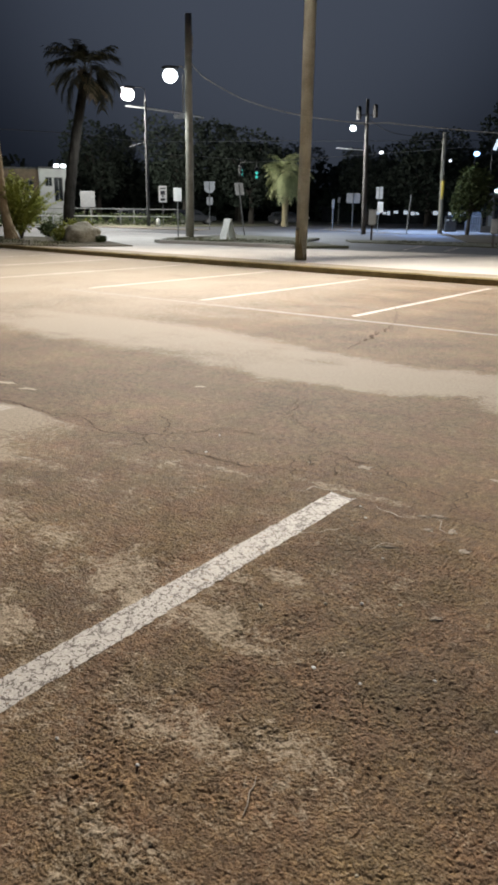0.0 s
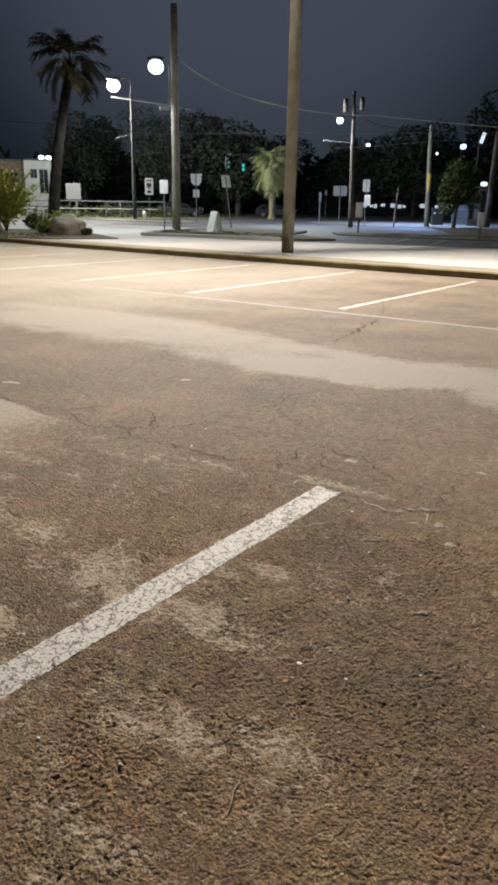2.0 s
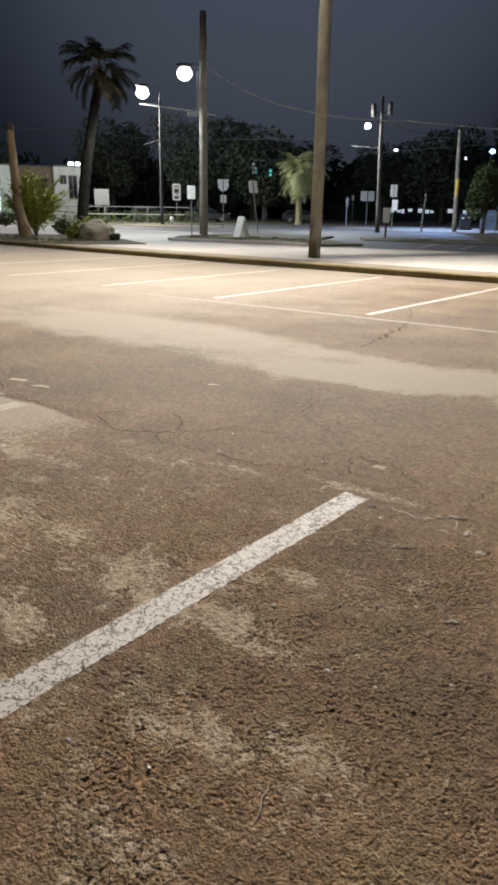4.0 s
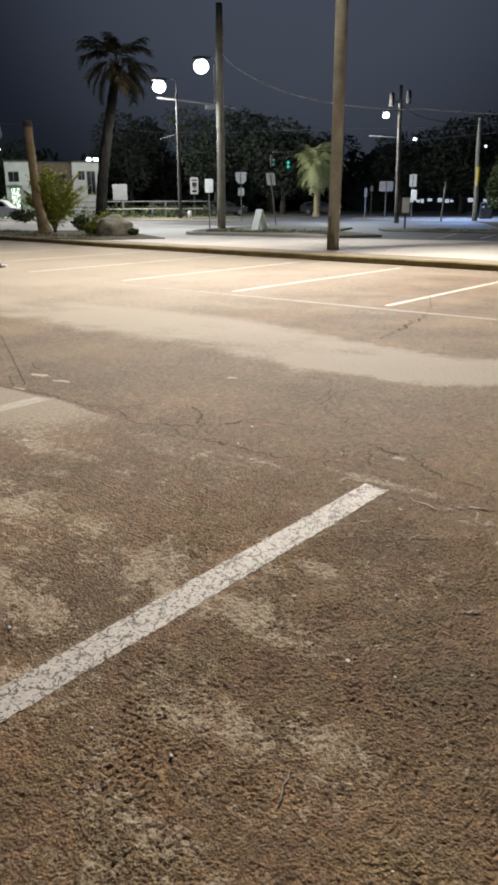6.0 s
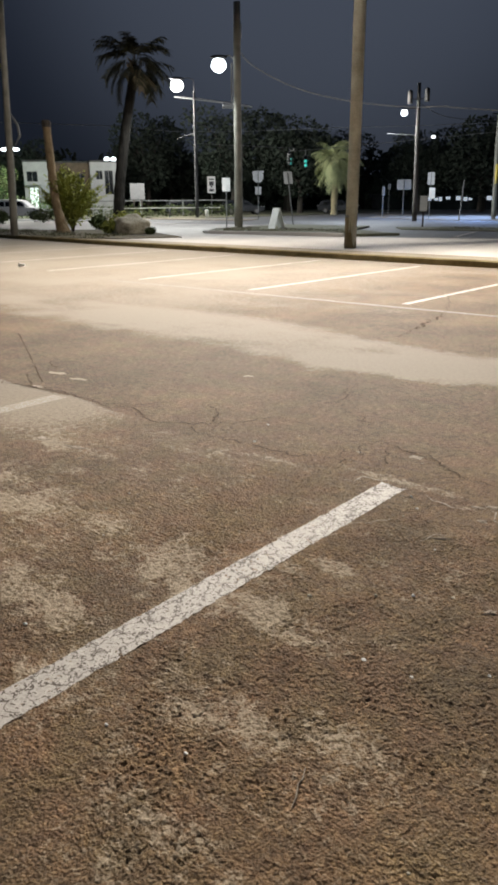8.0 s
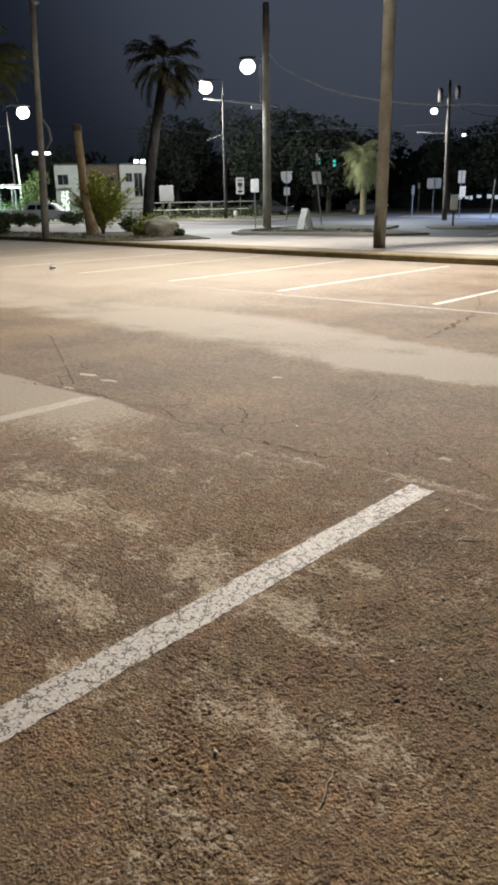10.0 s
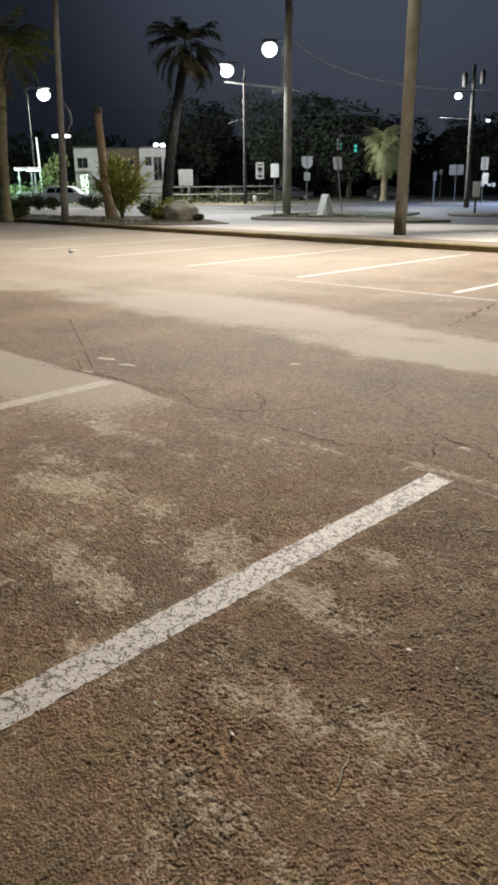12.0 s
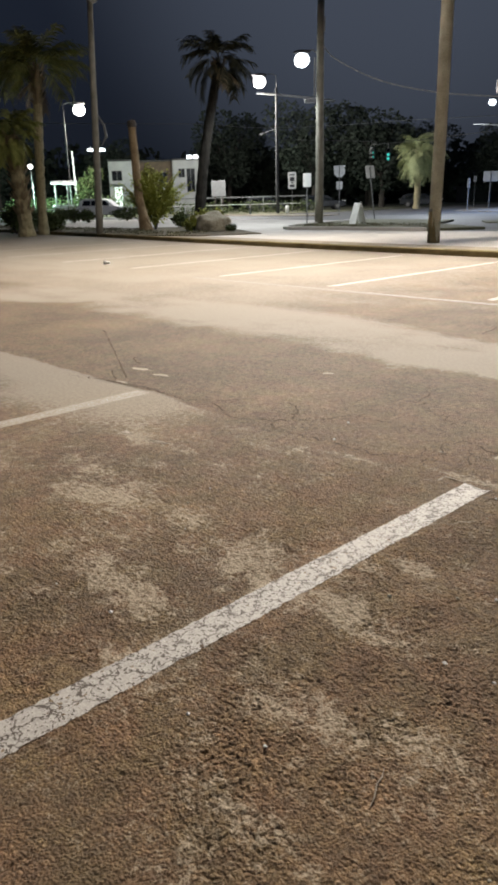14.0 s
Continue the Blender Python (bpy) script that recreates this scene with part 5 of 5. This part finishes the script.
# ---- cars ----
def car(place, yaw, paint, label, tall=1.66):
    t = thing("parked_car", place, label, "car", yaw)
    k = tall / 1.66
    low = [(-2.25, 0.32), (2.2, 0.32), (2.28, 0.55), (2.22, 0.85), (1.2, 1.02 * k), (-2.15, 1.05 * k), (-2.3, 0.8)]
    high = [(-2.1, 1.02 * k), (1.15, 1.0 * k), (0.45, 1.56 * k), (0.0, 1.64 * k), (-1.5, 1.64 * k), (-1.95, 1.5 * k)]

    def hull(outline, half, inset):
        f, n = Form(), len(outline)
        vs = [(x, s * (half - (inset if z > 1.3 else 0)), z) for s in (-1, 1) for x, z in outline]
        return f.add(vs, [tuple(range(n)), tuple(range(n, 2 * n))[::-1]] + [(i, i + n, (i + 1) % n + n, (i + 1) % n) for i in range(n)])

    body = new("body", hull(low, 0.9, 0).mesh("body", paint))
    body.parent = t
    for ob in (body, part("cabin", hull(high, 0.84, 0.14), paint, t)):
        b = ob.modifiers.new("soft_edges", "BEVEL")
        b.width, b.segments = 0.07, 2
    for s in (-1, 1):
        for x0, x1, y in ((-1.75, -1.0, 0), (-0.92, -0.1, 0), (-0.02, 0.72, 1)):
            z0, z1 = 1.08 * k, 1.48 * k
            o = [(x0, z0), (x1, z0), (x1 - (0.4 if y else 0), z1), (x0 + (0 if x0 > -1.5 else 0.15), z1)]
            q = [(x, s * (0.845 + 0.01 - (0.13 if z > 1.3 else 0.02)), z) for x, z in o]
            part("window", Form().add(q, [(0, 1, 2, 3) if s < 0 else (3, 2, 1, 0)]), GLASS_DARK, t)
        for x in (-1.38, 1.38):
            w = part("wheel", Form().tube([(x, s * 0.68, 0.34), (x, s * 0.92, 0.34)], [0.345, 0.335], 20), RUBBER, t)
            part("rim", Form().tube([(x, s * 0.9, 0.34), (x, s * 0.935, 0.34)], [0.21, 0.18], 14), STEEL, w)
        part("headlight", Form().box((2.2, s * 0.62, 0.8), (0.1, 0.4, 0.16), None, 0.03), WHITE, t)
        part("tail_light", Form().box((-2.25, s * 0.68, 0.9), (0.08, 0.25, 0.3), None, 0.03), RED, t)
        part("mirror", Form().box((0.75, s * 0.98, 1.08 * k), (0.12, 0.18, 0.14), None, 0.03), paint, t)
    return t


car((-57.2, 35.6, G), 40, CAR_WHITE, "white sport utility car on the street")
car((-58.5, 56.5, G + 0.04), 52, CAR_DARK, "dark parked car behind the rail fence", 1.45)
car((-54.0, 60.5, G + 0.04), 52, CAR_DARK, "dark parked car behind the rail fence", 1.5)
car((-48.5, 70.5, G), 30, CAR_DARK, "dark car waiting across the junction", 1.45)

# ---- litter on the lot ----
cp = thing("paper_cup", (-15.07, 8.8, 0.0), "small crushed white paper cup on asphalt", "litter", 30)
part("cup", Form().tube([(-0.06, 0, 0.045), (0.06, 0, 0.04)], [0.036, 0.028], 12, 0.12), WHITE, cp)
part("lid", Form().tube([(-0.075, 0, 0.045), (-0.058, 0, 0.045)], [0.044, 0.046], 12), BLACK, cp)
rnd = random.Random(77)
for k in range(34):
    x, y = rnd.uniform(-3.2, -0.2), rnd.uniform(0.4, 3.0)
    r = rnd.uniform(0.004, 0.009)
    solid("pebble", Form().ball((x, y, surface(x, y) + r * 0.35), (r, r * 0.8, r * 0.45), 7, 5, 0.4), WHITE if k % 2 == 0 else ROCK, "tiny pale loose stone on asphalt", "pebble", group="loose stones")
for x, y, r in ((-1.35, 1.19, 0.009), (-1.42, 1.62, 0.007), (-1.2, 1.21, 0.006), (-1.03, 1.36, 0.006)):
    solid("pebble", Form().ball((x, y, surface(x, y) + r * 0.45), (r, r * 0.8, r * 0.45), 8, 6, 0.4), WHITE, "tiny white loose stone on asphalt", "pebble", group="loose stones")
tw = [(-1.22, 0.72), (-1.205, 0.69), (-1.2, 0.665), (-1.18, 0.63), (-1.17, 0.6)]
solid("twig", Form().tube([(x, y, surface(x, y) + 0.003) for x, y in tw], [0.0012, 0.0022, 0.002, 0.0022, 0.0012], 6), CHIP, "thin dry twig lying on the asphalt", "twig")

# pale chips of loosened paint and mortar pressed into the asphalt
rnd = random.Random(21)
for x, y, rx, ry, turn in ((-1.52, 2.54, 0.05, 0.02, 20), (-1.58, 2.5, 0.04, 0.016, 10), (-1.5, 2.37, 0.028, 0.022, 10), (-1.41, 2.42, 0.022, 0.03, 30), (-1.29, 2.26, 0.035, 0.026, 40), (-3.98, 1.83, 0.06, 0.03, 10), (-3.70, 1.86, 0.09, 0.022, 12), (-1.17, 1.69, 0.03, 0.02, 40), (-1.56, 2.1, 0.05, 0.012, 30), (-1.48, 3.18, 0.03, 0.02, 0),
                           (-2.12, 2.93, 0.045, 0.034, 30), (-2.4, 2.81, 0.02, 0.018, 0), (-2.72, 2.42, 0.04, 0.02, 35), (-5.38, 2.92, 0.10, 0.05, 15), (-5.07, 2.91, 0.09, 0.035, 20), (-5.11, 2.55, 0.09, 0.03, 10), (-4.09, 3.82, 0.05, 0.03, 20)):
    n, ca, sa = 15, math.cos(radians(turn)), math.sin(radians(turn))
    vs = []
    for reach, lift in ((1.0, 0.0), (0.8, 0.0022), (0.35, 0.003)):
        for k in range(n):
            random.seed(k * 31 + int(x * 1000))
            a, j = 2 * math.pi * k / n, random.uniform(0.5, 1.2) * reach
            px, py = math.cos(a) * rx * j, math.sin(a) * ry * j
            gx, gy = x + px * ca - py * sa, y + px * sa + py * ca
            vs.append((gx, gy, surface(gx, gy) + lift))
    f = Form().add(vs, [(r * n + k, r * n + (k + 1) % n, (r + 1) * n + (k + 1) % n, (r + 1) * n + k) for r in range(2) for k in range(n)] + [tuple(range(2 * n, 3 * n))])
    solid("mortar_chip", f, CHIP, "pale flat chip pressed into the asphalt", "debris", group="pale chips")

# ---- overhead cables ----
cable([(-24.5, 26.85, 7.8), (-24.34, 27.72, 7.24), (-22.81, 28.95, 6.32), (-20.86, 30.34, 5.74), (-18.66, 31.69, 5.42), (-17.25, 32.46, 5.39), (-16.67, 32.75, 5.31), (-14.7, 33.64, 5.1), (-12.8, 34.38, 4.9), (-9.01, 35.51, 4.52), (0, 37, 4.4), (30, 40, 6)], 0.023, CABLE, "pale sagging cable with a splice")
cable([(-60, 25, 7.6), (-47.04, 37.24, 6.91), (-42.58, 42.17, 6.52), (-34.99, 48.54, 6.68), (-24.0, 57.0, 6.9)], 0.025, CABLE_DARK, "thin dark overhead cable", 0.05)
cable([(-47.9, 47.5, 6.2), (-42.4, 53.6, 5.86), (-41.2, 54.4, 5.66), (-24.2, 60.0, 6.6)], 0.025, CABLE_DARK, "span wire with hanging signals")
cable([(-24.1, 42.9, 7.0), (-21.9, 49.8, 6.4), (-10, 70, 7)], 0.02, CABLE_DARK, "thin dark overhead cable", 0.2)


# ---- thin grass on the bed, the islands and along the kerb ----
def tufts(name, spots, count, size, material, label, seed):
    """Scattered grass blades; spots: (x0, x1, y0, y1, height) boxes of ground, or a height function of x and y."""
    rnd, f = random.Random(seed), Form()
    for x0, x1, low, high, z in spots:
        for k in range(count):
            x = rnd.uniform(x0, x1)
            y = rnd.uniform(low(x), high(x))
            if noise.noise((x * 0.6, y * 0.6, seed)) < -0.1:
                continue
            a, h = rnd.uniform(0, 6.28), size * rnd.uniform(0.4, 1.3)
            dx, dy = math.cos(a) * 0.025, math.sin(a) * 0.025
            lx, ly = rnd.gauss(0, 0.4) * h, rnd.gauss(0, 0.4) * h
            f.add([(x - dx, y - dy, z - 0.01), (x + dx, y + dy, z - 0.01), (x + lx, y + ly, z + h)], [(0, 1, 2)])
    return solid(name, f, material, label, "grass", "stuff")


tufts("bed_grass", [(-45, -22.5, lambda x: kerb_y(x) + 0.3, lambda x: min(kerb_y(x) + 3.2, 21), G + 0.03)], 2600, 0.11, GRASS, "thin dry grass in the planting bed", 5)
tufts("island_grass", [(-24, -16.5, lambda x: 22.8 + max(0, (-22 - x)) * 1.2, lambda x: 27.0 if x < -18 else 24.5, G + 0.07), (-16.5, 6, lambda x: 30, lambda x: 33.4, G + 0.03)], 2200, 0.07, GRASS, "short uneven grass on the islands", 6)
